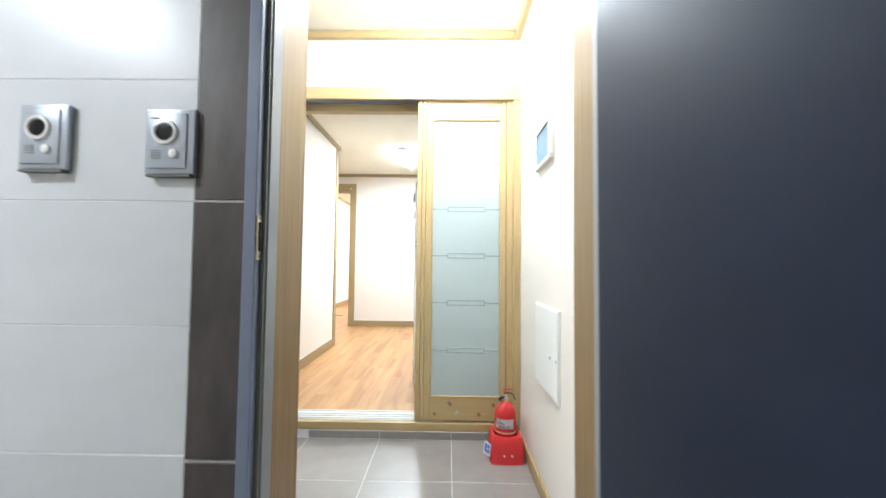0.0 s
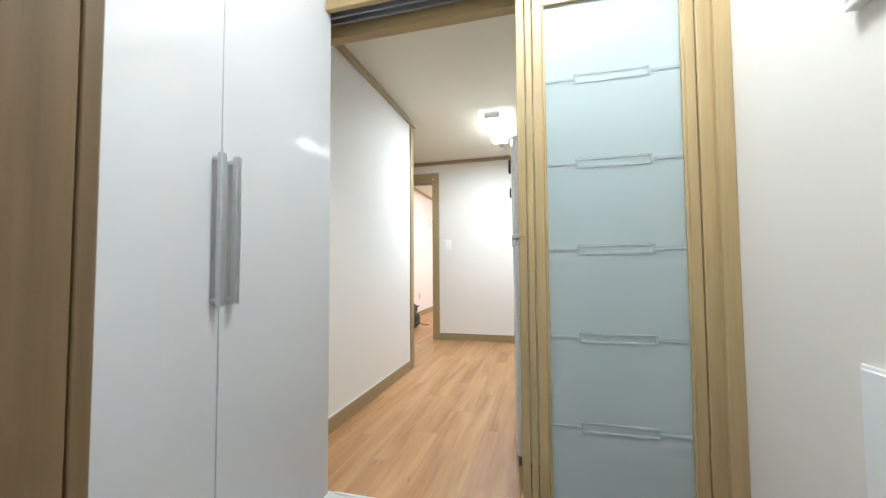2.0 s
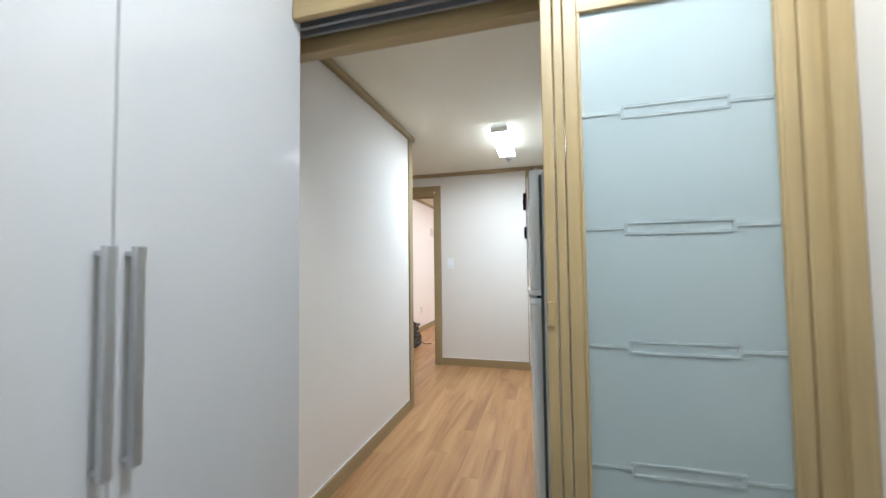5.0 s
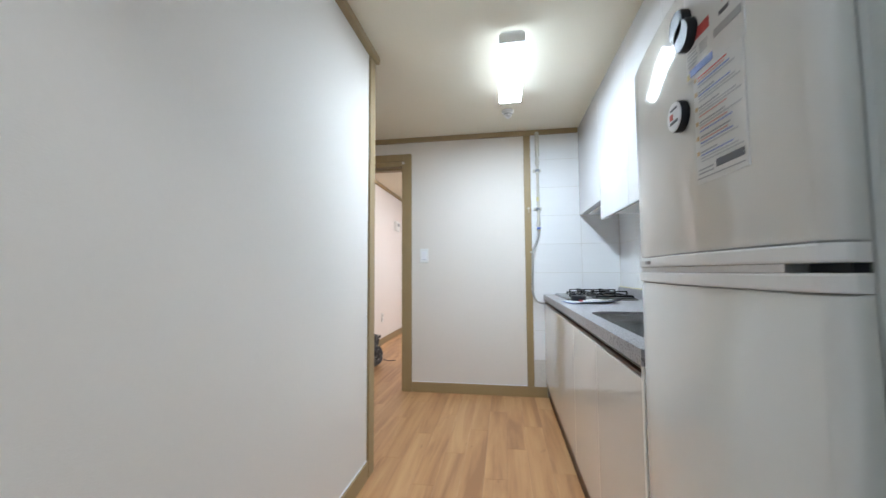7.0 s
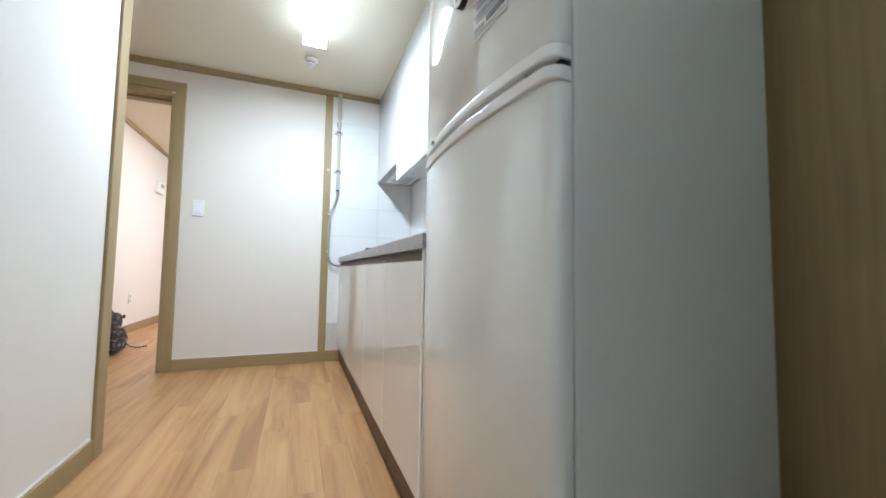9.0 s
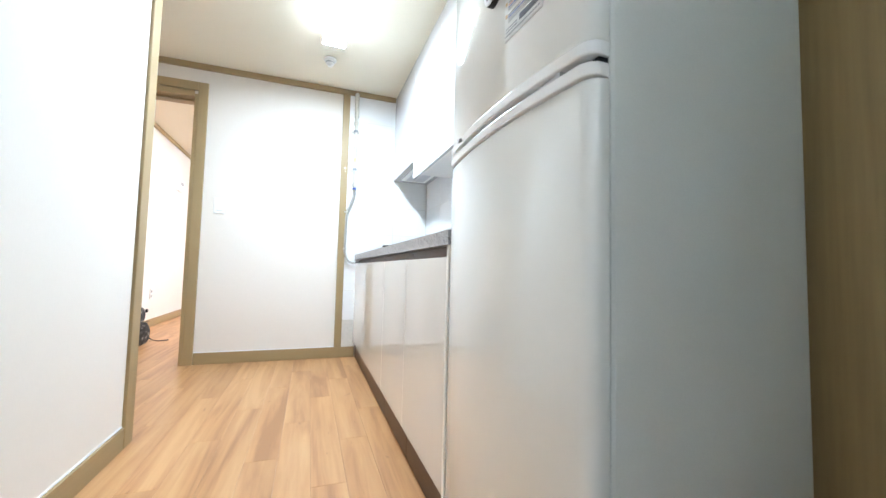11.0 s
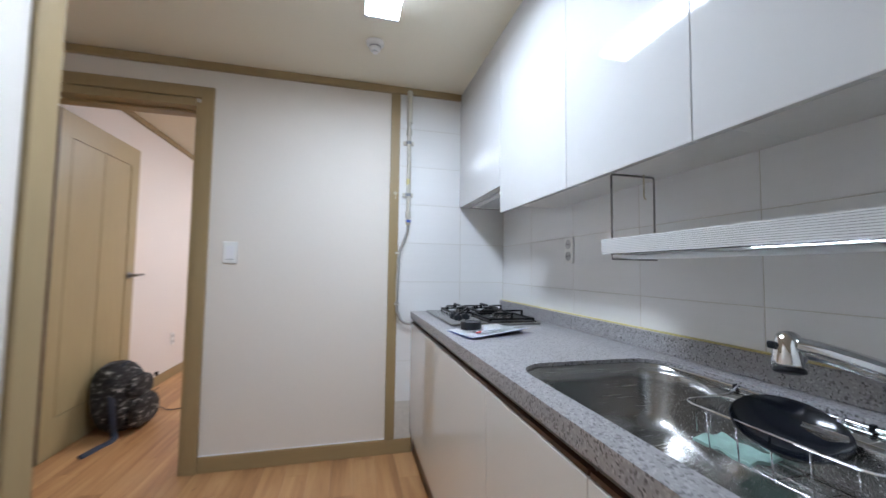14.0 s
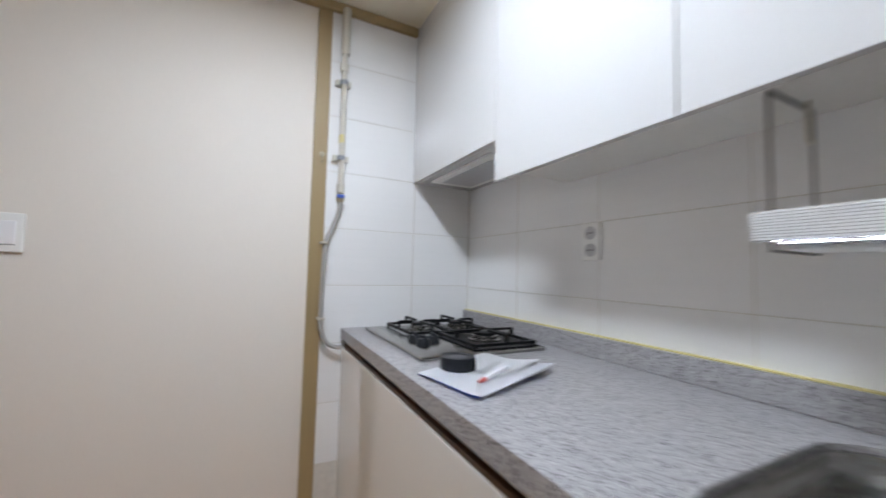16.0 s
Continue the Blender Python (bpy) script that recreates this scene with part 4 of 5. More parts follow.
# flyer and round magnets on the freezer door
fl = thing("flyer", (FX, 2.71, 1.184), "printed paper flyer held on the fridge by magnets", "flyer")
part("sheet", boxes((FX - 0.0030, FX + 0.004, 2.650, 2.764, 1.183, 1.3575)), FLYER, fl)
part("sheet", boxes((FX - 0.0032, FX + 0.004, 2.645, 2.780, 1.358, 1.505)), FLYER, fl)
px = (FX - 0.0042, FX - 0.0033)
part("banner", boxes((*px, 2.716, 2.778, 1.416, 1.433)), RED_INK, fl, "red banner")
part("banner", boxes((*px, 2.712, 2.770, 1.362, 1.374)), BLUE_INK, fl, "blue banner")
part("banner", boxes((*px, 2.648, 2.706, 1.390, 1.402)), GREY_INK, fl, "grey banner")
part("bullet", boxes((*px, 2.771, 2.778, 1.361, 1.369)), YELLOW, fl)
part("picture", boxes((*px, 2.652, 2.684, 1.432, 1.450)), RED_INK, fl)
part("picture", boxes((*px, 2.722, 2.742, 1.388, 1.404)), PALE_GREY, fl)
part("picture", boxes((*px, 2.672, 2.692, 1.415, 1.421)), DARK_INK, fl)
part("seal", lathe([(0.024, 0), (0.024, -0.0009)], (FX - 0.0033, 2.672, 1.476), "x"), RED_INK, fl, "red round mark")
for k in range(5):
    part("text_line", boxes((*px, 2.752 - 0.002 * (k % 3), 2.775, 1.380 + 0.006 * k, 1.3822 + 0.006 * k)), PALE_GREY, fl)
for k in range(30):
    z = 1.350 - 0.0048 * k
    if k % 5 == 4:
        continue
    head = k % 5 == 0
    m = (RED_INK if k == 0 else GREY_INK) if head else (PALE_GREY, PALE_GREY, PALE_BLUE, PALE_RED)[(k * 3) % 4]
    part("text_line", boxes((*px, 2.656 + 0.010 * ((k * 7) % 4) + (0.025 if head else 0), 2.750, z, z + 0.0019)), m, fl)
    if head:
        part("bullet", boxes((*px, 2.754, 2.760, z - 0.002, z + 0.004)), TAN_INK, fl)
part("footer", boxes((*px, 2.656, 2.714, 1.199, 1.210)), DARK_INK, fl, "dark footer box")
part("footer_line", boxes((*px, 2.655, 2.762, 1.190, 1.1915), (*px, 2.722, 2.758, 1.197, 1.199), (*px, 2.722, 2.758, 1.203, 1.205)), GREY_INK, fl)
fl.rotation_euler.z = 0.0675
fl.location.x += 0.0058
for y, z, m in ((2.806, 1.313, PAPER), (2.786, 1.462, BLACK_SOFT), (2.770, 1.436, BLACK_SOFT)):
    mg = thing("fridge_magnet", (FX, y, z), "round white fridge magnet" if m is PAPER else "round black fridge magnet", "magnet")
    part("rim", lathe([(0.027, 0.0), (0.027, -0.010), (0.025, -0.0125)], (FX, y, z), "x"), BLACK_SOFT, mg, soft=True)
    part("face", lathe([(0.0255, 0), (0.0245, -0.002)], (FX - 0.0125, y, z), "x"), m, mg)
    if m is PAPER:
        part("print", boxes((FX - 0.0156, FX - 0.0145, y + 0.002, y + 0.012, z - 0.004, z + 0.006)), RED_INK, mg)
        part("print", boxes((FX - 0.0156, FX - 0.0145, y - 0.016, y + 0.012, z - 0.012, z - 0.008), (FX - 0.0156, FX - 0.0145, y - 0.014, y + 0.01, z + 0.011, z + 0.014)), DARK_INK, mg)

# oak pocket panel behind the fridge
struct("pocket_panel", boxes((0.385, RIGHT + 0.001, 2.216, 2.618, 0, CEIL_K - 0.001)), OAK, "olive oak cladding beside the sliding door", "wall panel")

# base cabinets
CT, CB, CX = 0.853, 0.811, -0.208
CF = CX + 0.005
for y0, y1, name, label in ((4.064, 5.372, "base_cabinet", "glossy ivory base cabinet under the gas hob"), (3.602, 4.06, "base_cabinet", "glossy ivory base cabinet under the sink"), (3.132, 3.598, "base_cabinet", "glossy ivory base cabinet beside the refrigerator")):
    c = thing(name, ((CF + 0.4) / 2, (y0 + y1) / 2, 0.0), label, "cabinet", "base cabinets")
    part("body", boxes((CF + 0.02, 0.395, y0 + 0.001, y1 - 0.001, 0.105, 0.66), bevel=0.001), CARCASS, c)
    part("top_rail", boxes((CF + 0.02, CF + 0.05, y0 + 0.001, y1 - 0.001, 0.661, 0.787)), CARCASS, c)
    part("front", boxes((CF, CF + 0.019, y0 - 0.0012, y1 + 0.0012, 0.122, 0.777), bevel=0.002), GLOSS_LOW, c, "glossy ivory front")
    part("grip_channel", boxes((CF + 0.004, CF + 0.018, y0 + 0.001, y1 - 0.001, 0.778, 0.788), (CF + 0.028, CF + 0.034, y0 + 0.001, y1 - 0.001, 0.788, CB - 0.001)), KICK, c, "dark grip channel")
    part("plinth", boxes((CF + 0.022, CF + 0.038, y0, y1, 0, 0.104)), KICK, c, "dark brown plinth")
ep = thing("end_panel", (0.1, 3.121, 0), "grey-edged end panel of the base cabinets", "panel")
part("panel", boxes((CF - 0.001, 0.395, 3.112, 3.130, 0.0, CB - 0.001), bevel=0.001), CARCASS, ep)

# worktop with sink cutout
SY0, SY1, SX0, SX1 = 3.20, 4.018, -0.142, 0.328


def sink_outline(inset=0.0, n=12, wave=0.03):
    """Rounded outline of the sink; its back edge dips towards the front in the middle."""
    pts = []
    r = 0.10 - inset * 0.5
    x0, x1, y0, y1 = SX0 + inset, SX1 - inset, SY0 + inset, SY1 - inset
    for cx, cy, a0 in ((x1 - r, y1 - r, 0), (x0 + r, y1 - r, 90), (x0 + r, y0 + r, 180), (x1 - r, y0 + r, 270)):
        for k in range(n + 1):
            a = radians(a0 + 90 * k / n)
            pts.append((cx + r * math.cos(a), cy + r * math.sin(a)))
    for k in range(1, 24):
        y = y0 + r + (y1 - y0 - 2 * r) * k / 24
        pts.append((x1, y))
    out = []
    xm = (x0 + x1) / 2
    for x, y in pts:
        q = min(max((y1 - 0.10 - y) / 0.18, 0), 1)
        out.append((x - wave * q * q * (3 - 2 * q) * max(x - xm, 0) / (x1 - xm), y))
    return out


wt = thing("worktop", (0.1, 4.24, CB), "grey speckled stone worktop with an upstand", "worktop")
bm = bmesh.new()
WX1, WY0, WY1 = 0.400, 3.113, 5.380
outer = [(CX, WY0), (WX1, WY0), (WX1, WY1), (CX, WY1)]
inner = sink_outline(0.0, wave=0.0)
for z in (CT, CB):
    vo = [bm.verts.new((x, y, z)) for x, y in outer]
    vi = [bm.verts.new((x, y, z)) for x, y in inner]
    eo = [bm.edges.new((vo[i], vo[(i + 1) % 4])) for i in range(4)]
    ei = [bm.edges.new((vi[i], vi[(i + 1) % len(vi)])) for i in range(len(vi))]
    bmesh.ops.triangle_fill(bm, use_beauty=True, edges=eo + ei)
    if z == CT:
        to, ti = vo, vi
for a, b in ((to, vo), (ti, vi)):
    for i in range(len(a)):
        j = (i + 1) % len(a)
        bm.faces.new((a[i], a[j], b[j], b[i]))
bmesh.ops.recalc_face_normals(bm, faces=bm.faces)
part("slab", bm, GRANITE, wt)
part("upstand", boxes((0.386, RIGHT - 0.001, WY0, WY1, CT + 0.0005, 0.916), bevel=0.002), GRANITE, wt)
part("sealant", boxes((0.394, RIGHT - 0.0005, WY0, WY1, 0.9165, 0.9205), bevel=0.001), YELLOW, wt, "yellowed sealant line")

# sink
sk = thing("sink", ((SX0 + SX1) / 2, (SY0 + SY1) / 2, 0.66), "brushed stainless steel sink let into the worktop", "sink")
bm = bmesh.new()
rings = []
for inset, z, w in ((0.0006, CT - 0.010, 0.0), (0.010, CT - 0.010, 0.0), (0.014, CT - 0.018, 0.0), (0.018, CT - 0.022, 0.0), (0.022, CT - 0.024, 0.046), (0.026, CT - 0.029, 0.05), (0.030, CT - 0.05, 0.05), (0.040, 0.72, 0.05), (0.056, 0.69, 0.05), (0.09, 0.675, 0.045), (0.16, 0.668, 0.03)):
    rings.append([bm.verts.new((x, y, z)) for x, y in sink_outline(inset, wave=w)])
for a, b in zip(rings, rings[1:]):
    for i in range(len(a)):
        j = (i + 1) % len(a)
        bm.faces.new((a[i], a[j], b[j], b[i]))
bm.faces.new(rings[-1])
bmesh.ops.recalc_face_normals(bm, faces=bm.faces)
for f in bm.faces:
    f.normal_flip() if f.normal.z < -0.5 else None
part("bowl", bm, STEEL, sk, soft=True)
part("drain", lathe([(0.055, 0), (0.05, 0.004), (0.03, 0.001)], (0.07, 3.40, 0.669), "z"), CHROME, sk, soft=True)
part("rail", rod([(0.312, 3.24, CT - 0.012), (0.312, 3.95, CT - 0.012)], 0.004, smooth=False), CHROME, sk, "chrome basket rail", soft=True)
part("rail_clip", boxes((0.306, 0.318, 3.757, 3.764, CT - 0.018, CT - 0.004), bevel=0.001), BLACK_SOFT, sk)
part("rail_clip", boxes((0.306, 0.318, 3.517, 3.524, CT - 0.018, CT - 0.004), bevel=0.001), BLACK_SOFT, sk)

# wire basket in the sink with a dish and a cloth
bk = thing("wire_basket", (0.24, 3.70, 0.72), "chrome wire basket hanging on the sink rail", "basket")
BX0, BX1, BY0, BY1, BZ0, BZ1 = 0.142, 0.262, 3.42, 3.752, 0.748, 0.828


def loop(x0, x1, y0, y1, z, r=0.03):
    p = []
    for cx, cy, a0 in ((x1 - r, y1 - r, 0), (x0 + r, y1 - r, 90), (x0 + r, y0 + r, 180), (x1 - r, y0 + r, 270)):
        p += [(cx + r * math.cos(radians(a0 + 30 * k)), cy + r * math.sin(radians(a0 + 30 * k)), z) for k in range(4)]
    return p + [p[0]]


part("rim_wire", rod(loop(BX0, BX1, BY0, BY1, BZ1), 0.0024, smooth=False, seg=8), CHROME, bk, soft=True)
part("base_wire", rod(loop(BX0 + 0.01, BX1, BY0, BY1, BZ0), 0.002, smooth=False, seg=8), CHROME, bk, soft=True)
for k in range(5):
    y = BY0 + 0.03 + 0.06 * k
    part("wire", rod([(BX0, y, BZ1), (BX0 + 0.008, y, BZ0), (BX1 - 0.01, y, BZ0), (BX1, y, BZ1)], 0.0018, smooth=False, seg=8), CHROME, bk, soft=True)
for x in (0.182, 0.222):
    part("wire", rod([(x, BY0, BZ1), (x, BY0 + 0.004, BZ0), (x, BY1 - 0.004, BZ0), (x, BY1, BZ1)], 0.0018, smooth=False, seg=8), CHROME, bk, soft=True)
for y in (3.56, 3.755):
    part("hook_wire", rod([(BX1, y, BZ1), (0.29, y, CT - 0.02), (0.312, y, CT - 0.006), (0.318, y, CT - 0.014)], 0.0022, seg=8), CHROME, bk, soft=True)
dish = thing("black_dish", (0.21, 3.59, 0.79), "glossy black bowl lying tilted in the wire basket", "bowl")
bm = lathe([(0.02, 0), (0.06, 0.010), (0.082, 0.032), (0.086, 0.036), (0.084, 0.038), (0.080, 0.033), (0.056, 0.014), (0.02, 0.006)], (0, 0, 0), "z", 44)
bmesh.ops.rotate(bm, cent=(0, 0, 0), matrix=Matrix.Rotation(radians(-14), 3, "Y") @ Matrix.Rotation(radians(16), 3, "X"), verts=bm.verts)
bmesh.ops.translate(bm, vec=(0.210, 3.59, 0.800), verts=bm.verts)
part("shell", bm, DISH, dish, soft=True)
sp = thing("scouring_cloth", (0.19, 3.67, 0.75), "mint green scouring cloth lying in the wire basket", "cloth")
bm = bmesh.new()
bmesh.ops.create_grid(bm, x_segments=10, y_segments=14, size=0.5)
for v in bm.verts:
    x, y = v.co.x, v.co.y
    v.co = (0.190 + 0.080 * x, 3.67 + 0.12 * y, 0.755 + 0.003 * math.sin(9 * x + 5 * y) + 0.002 * math.cos(14 * y))
bmesh.ops.solidify(bm, geom=bm.faces[:], thickness=0.006)
part("fabric", bm, SPONGE, sp, soft=True)

# tap
tp = thing("kitchen_tap", (0.345, 3.33, CT), "chrome kitchen tap with a long swivel spout", "tap")
part("base", lathe([(0.031, 0), (0.031, 0.006), (0.027, 0.010), (0.026, 0.045), (0.020, 0.056)], (0.345, 3.33, CT), "z"), CHROME, tp, soft=True)
part("spout", rod([(0.345, 3.33, CT + 0.04), (0.30, 3.387, 0.921), (0.25, 3.45, 0.951), (0.20, 3.513, 0.976), (0.175, 3.545, 0.984)], (0.022, 0.020), 20, flat=0.85), CHROME, tp, soft=True)
bm = lathe([(0.021, -0.036), (0.0245, -0.031), (0.0235, -0.012), (0.0205, 0.010), (0.017, 0.022), (0.011, 0.028), (0.003, 0.030)], (0, 0, 0), "z", 32)
bmesh.ops.rotate(bm, cent=(0, 0, 0), matrix=Matrix.Rotation(radians(14), 3, "Y") @ Matrix.Rotation(radians(-10), 3, "X"), verts=bm.verts)
bmesh.ops.translate(bm, vec=(0.17, 3.553, 0.980), verts=bm.verts)
nz = part("nozzle", bm, CHROME, tp, soft=True)
bm = lathe([(0.017, -0.044), (0.021, -0.043), (0.0235, -0.040), (0.0225, -0.0355)], (0, 0, 0), "z", 28)
bmesh.ops.rotate(bm, cent=(0, 0, 0), matrix=Matrix.Rotation(radians(14), 3, "Y") @ Matrix.Rotation(radians(-10), 3, "X"), verts=bm.verts)
bmesh.ops.translate(bm, vec=(0.17, 3.553, 0.980), verts=bm.verts)
part("nozzle_ring", bm, BLACK_SOFT, nz, "black rubber spray head", soft=True)
part("spray_button", boxes((0.143, 0.153, 3.558, 3.571, 0.978, 0.991), bevel=0.003), BLACK_SOFT, nz)
part("lever", rod([(0.345, 3.33, CT + 0.055), (0.345, 3.30, CT + 0.075), (0.338, 3.25, CT + 0.095)], (0.012, 0.008)), CHROME, tp, soft=True)

# gas hob
HX0, HX1, HY0, HY1 = -0.126, 0.318, 4.70, 5.29
hob = thing("gas_hob", (0.08, 4.97, CT), "steel gas hob with black cast grates", "hob")
part("tray", boxes((HX0, HX1, HY0, HY1, CT + 0.0005, CT + 0.014), bevel=0.006), STEEL, hob, soft=True)
part("drip_plate", boxes((0.06, HX1 - 0.012, HY0 + 0.02, 4.985, CT + 0.014, CT + 0.017), bevel=0.002), BLACK, hob)
for bx, by, r in ((0.178, 4.855, 0.045), (0.217, 5.135, 0.038), (0.045, 5.135, 0.032)):
    b = part("burner", lathe([(r + 0.012, 0), (r + 0.012, 0.006), (r, 0.008), (r, 0.018), (r - 0.004, 0.02)], (bx, by, CT + 0.017), "z"), STEEL, hob, "steel burner ring", soft=True)
    part("burner_cap", lathe([(r - 0.005, 0), (r - 0.008, 0.008), (r - 0.02, 0.011)], (bx, by, CT + 0.037), "z"), BLACK, b, soft=True)


def grate(x0, x1, y0, y1):
    """A low square frame with four raised fingers pointing at the burner and four corner feet."""
    bm = bmesh.new()
    t, lo, hi = 0.005, CT + 0.026, CT + 0.054
    for a in (x0, x1):
        box(bm, a - t, a + t, y0 - t, y1 + t, lo - 0.004, lo + 0.005)
        for b in (y0, y1):
            box(bm, a - t * 0.9, a + t * 0.9, b - t * 0.9, b + t * 0.9, CT + 0.0145, lo - 0.004)
    for a in (y0, y1):
        box(bm, x0 + t, x1 - t, a - t, a + t, lo - 0.004, lo + 0.005)
    cx, cy = (x0 + x1) / 2, (y0 + y1) / 2
    for a, s in ((x0, 1), (x1, -1)):
        box(bm, a - t * 0.9, a + t * 0.9, cy - t, cy + t, lo + 0.005, hi)
        box(bm, min(a, cx - s * 0.022), max(a, cx - s * 0.022), cy - t, cy + t, hi - 0.006, hi + 0.002)
    for a, s in ((y0, 1), (y1, -1)):
        box(bm, cx - t, cx + t, a - t * 0.9, a + t * 0.9, lo + 0.005, hi)
        box(bm, cx - t * 0.95, cx + t * 0.95, min(a, cy - s * 0.022), max(a, cy - s * 0.022), hi - 0.006, hi + 0.0025)
    return bm


part("grate", grate(0.068, 0.292, 4.732, 4.980), BLACK, hob, "black cast iron grate")
part("grate", grate(0.138, 0.292, 5.005, 5.265), BLACK, hob, "black cast iron grate")
part("grate", grate(-0.035, 0.125, 5.005, 5.265), BLACK, hob, "black cast iron grate")
for kx, ky in ((-0.055, 4.85), (-0.055, 4.92), (-0.005, 4.885)):
    k = part("knob", lathe([(0.023, 0), (0.022, 0.012), (0.018, 0.02), (0.016, 0.022)], (kx, ky, CT + 0.0145), "z"), BLACK_SOFT, hob, soft=True)
    part("knob_grip", boxes((kx - 0.005, kx + 0.005, ky - 0.018, ky + 0.018, CT + 0.034, CT + 0.046), bevel=0.002), BLACK_SOFT, k)

# sheets, tape and pen on the worktop
pp = thing("paper_sheets", (-0.02, 4.53, CT), "loose white papers with curled edges on the worktop", "paper")


def sheet(corners, lift):
    bm = bmesh.new()
    g, n = [], 8
    a, b, c, d = [Vector((*p, 0)) for p in corners]
    for i in range(n + 1):
        row = []
        for j in range(n + 1):
            u, w = i / n, j / n
            p = (a * (1 - u) + b * u) * (1 - w) + (d * (1 - u) + c * u) * w
            p.z = CT + 0.002 + lift + 0.016 * (max(0, u + w * 0.35 - 0.75)) ** 1.3 * 2 + 0.002 * math.sin(4 * u + 3 * w)
            row.append(bm.verts.new(p))
        g.append(row)
    for i in range(n):
        for j in range(n):
            bm.faces.new((g[i][j], g[i + 1][j], g[i + 1][j + 1], g[i][j + 1]))
    bmesh.ops.solidify(bm, geom=bm.faces[:], thickness=0.0012)
    return bm


part("sheet", sheet(((-0.186, 4.590), (-0.140, 4.370), (0.155, 4.485), (0.105, 4.695)), 0.004), PAPER, pp, soft=True)
part("sheet", sheet(((-0.182, 4.588), (-0.144, 4.378), (0.150, 4.490), (0.10, 4.69)), 0.0), BLUE_INK, pp, "blue edged sheet beneath", soft=True)
part("sheet", sheet(((-0.07, 4.63), (-0.02, 4.47), (0.135, 4.52), (0.09, 4.71)), 0.008), PAPER, pp, soft=True)
ta = thing("tape_roll", (-0.076, 4.583, CT + 0.008), "round black tape roll lying on the papers", "tape")
part("roll", lathe([(0.02, 0.0), (0.043, 0.0), (0.045, 0.003), (0.045, 0.028), (0.043, 0.031), (0.026, 0.031), (0.024, 0.029)], (-0.076, 4.583, CT + 0.0085), "z", 36), BLACK_SOFT, ta, soft=True)
part("core", lathe([(0.0242, 0), (0.0242, 0.002)], (-0.076, 4.583, CT + 0.036), "z"), DARK_INK, ta)
pn = thing("pen", (-0.06, 4.47, CT + 0.012), "red and white ballpoint pen on the papers", "pen")
part("barrel", rod([(-0.078, 4.455, CT + 0.016), (0.03, 4.52, CT + 0.018)], 0.0042, smooth=False), PAPER, pn, soft=True)
part("cap", rod([(-0.10, 4.442, CT + 0.0155), (-0.079, 4.4545, CT + 0.016)], (0.003, 0.0052), smooth=False), RED_INK, pn, soft=True)

# wall cabinets
UX = 0.10
for k, (y0, y1, zb) in enumerate(((4.698, 5.368, 1.513), (4.138, 4.694, 1.383), (3.671, 4.134, 1.383), (3.10, 3.667, 1.383), (2.625, 3.096, 1.60))):
    c = thing("wall_cabinet", ((UX + RIGHT) / 2, (y0 + y1) / 2, zb), ("glossy white wall cabinet housing the range hood" if k == 0 else "glossy white wall cabinet above the refrigerator" if k == 4 else "glossy white wall cabinet above the worktop"), "cabinet", "wall cabinets")
    part("body", boxes((UX + 0.021, RIGHT - 0.001, y0 - 0.0017, y1 + 0.0017, zb + (0.037 if 0 < k < 4 else 0.004 if k else 0.0), 2.182), bevel=0.001), CARCASS if k else GLOSS, c)
    part("door", boxes((UX, UX + 0.0195, y0 - 0.0008, y1 + 0.0008, zb, 2.18), bevel=0.002), GLOSS, c, "glossy white door")
    if k == 0:
        h = part("hood_grille", boxes((UX + 0.05, RIGHT - 0.05, y0 + 0.10, y1 - 0.10, zb - 0.012, zb - 0.0005), bevel=0.003), PLASTIC, c, "white range hood underside")
        part("filter", boxes((UX + 0.08, RIGHT - 0.08, y0 + 0.14, y1 - 0.14, zb - 0.015, zb - 0.0125)), ALU, h, "aluminium filter")
struct("cabinet_crown", boxes((UX + 0.004, RIGHT - 0.001, 2.625, 5.368, 2.183, CEIL_K - 0.001), bevel=0.001), GLOSS, "white filler board above the wall cabinets", "trim")

# hanging dish rack
dk = thing("dish_rack", (0.27, 3.65, 1.37), "ribbed aluminium dish rack hung below the cabinets", "dish rack")
RY0, RY1, RX = 3.20, 4.067, 0.178
for k in range(10):
    part("rib", boxes((RX, RX + 0.0045, RY0, RY1, 1.166 + 0.0047 * k, 1.1694 + 0.0047 * k)), ALU_WHITE, dk, "white ribbed aluminium strip")
# darker backing stands in for the shade in the grooves between ribs
part("groove_shade_back", boxes((RX + 0.0046, RX + 0.008, RY0, RY1, 1.166, 1.212)), WIRE, dk)
part("end_plate", boxes((RX + 0.006, 0.375, RY1 - 0.003, RY1, 1.165, 1.18)), ALU_WHITE, dk)
bm = bmesh.new()
n = 40
g = []
for k in range(n + 1):
    y = RY0 + (RY1 - 0.03 - RY0) * k / n
    g.append([bm.verts.new((x, y, 1.158 - 0.008 * q + 0.002 * math.sin(0.5 * k) * (1 - q))) for x, q in ((RX + 0.012, 0), (0.26, 1), (0.37, 0.6))])
for a, b in zip(g, g[1:]):
    for i in range(2):
        bm.faces.new((a[i], b[i], b[i + 1], a[i + 1]))
bmesh.ops.solidify(bm, geom=bm.faces[:], thickness=0.0015)
part("drip_tray", bm, PLASTIC, dk, "translucent white drip tray", soft=True)
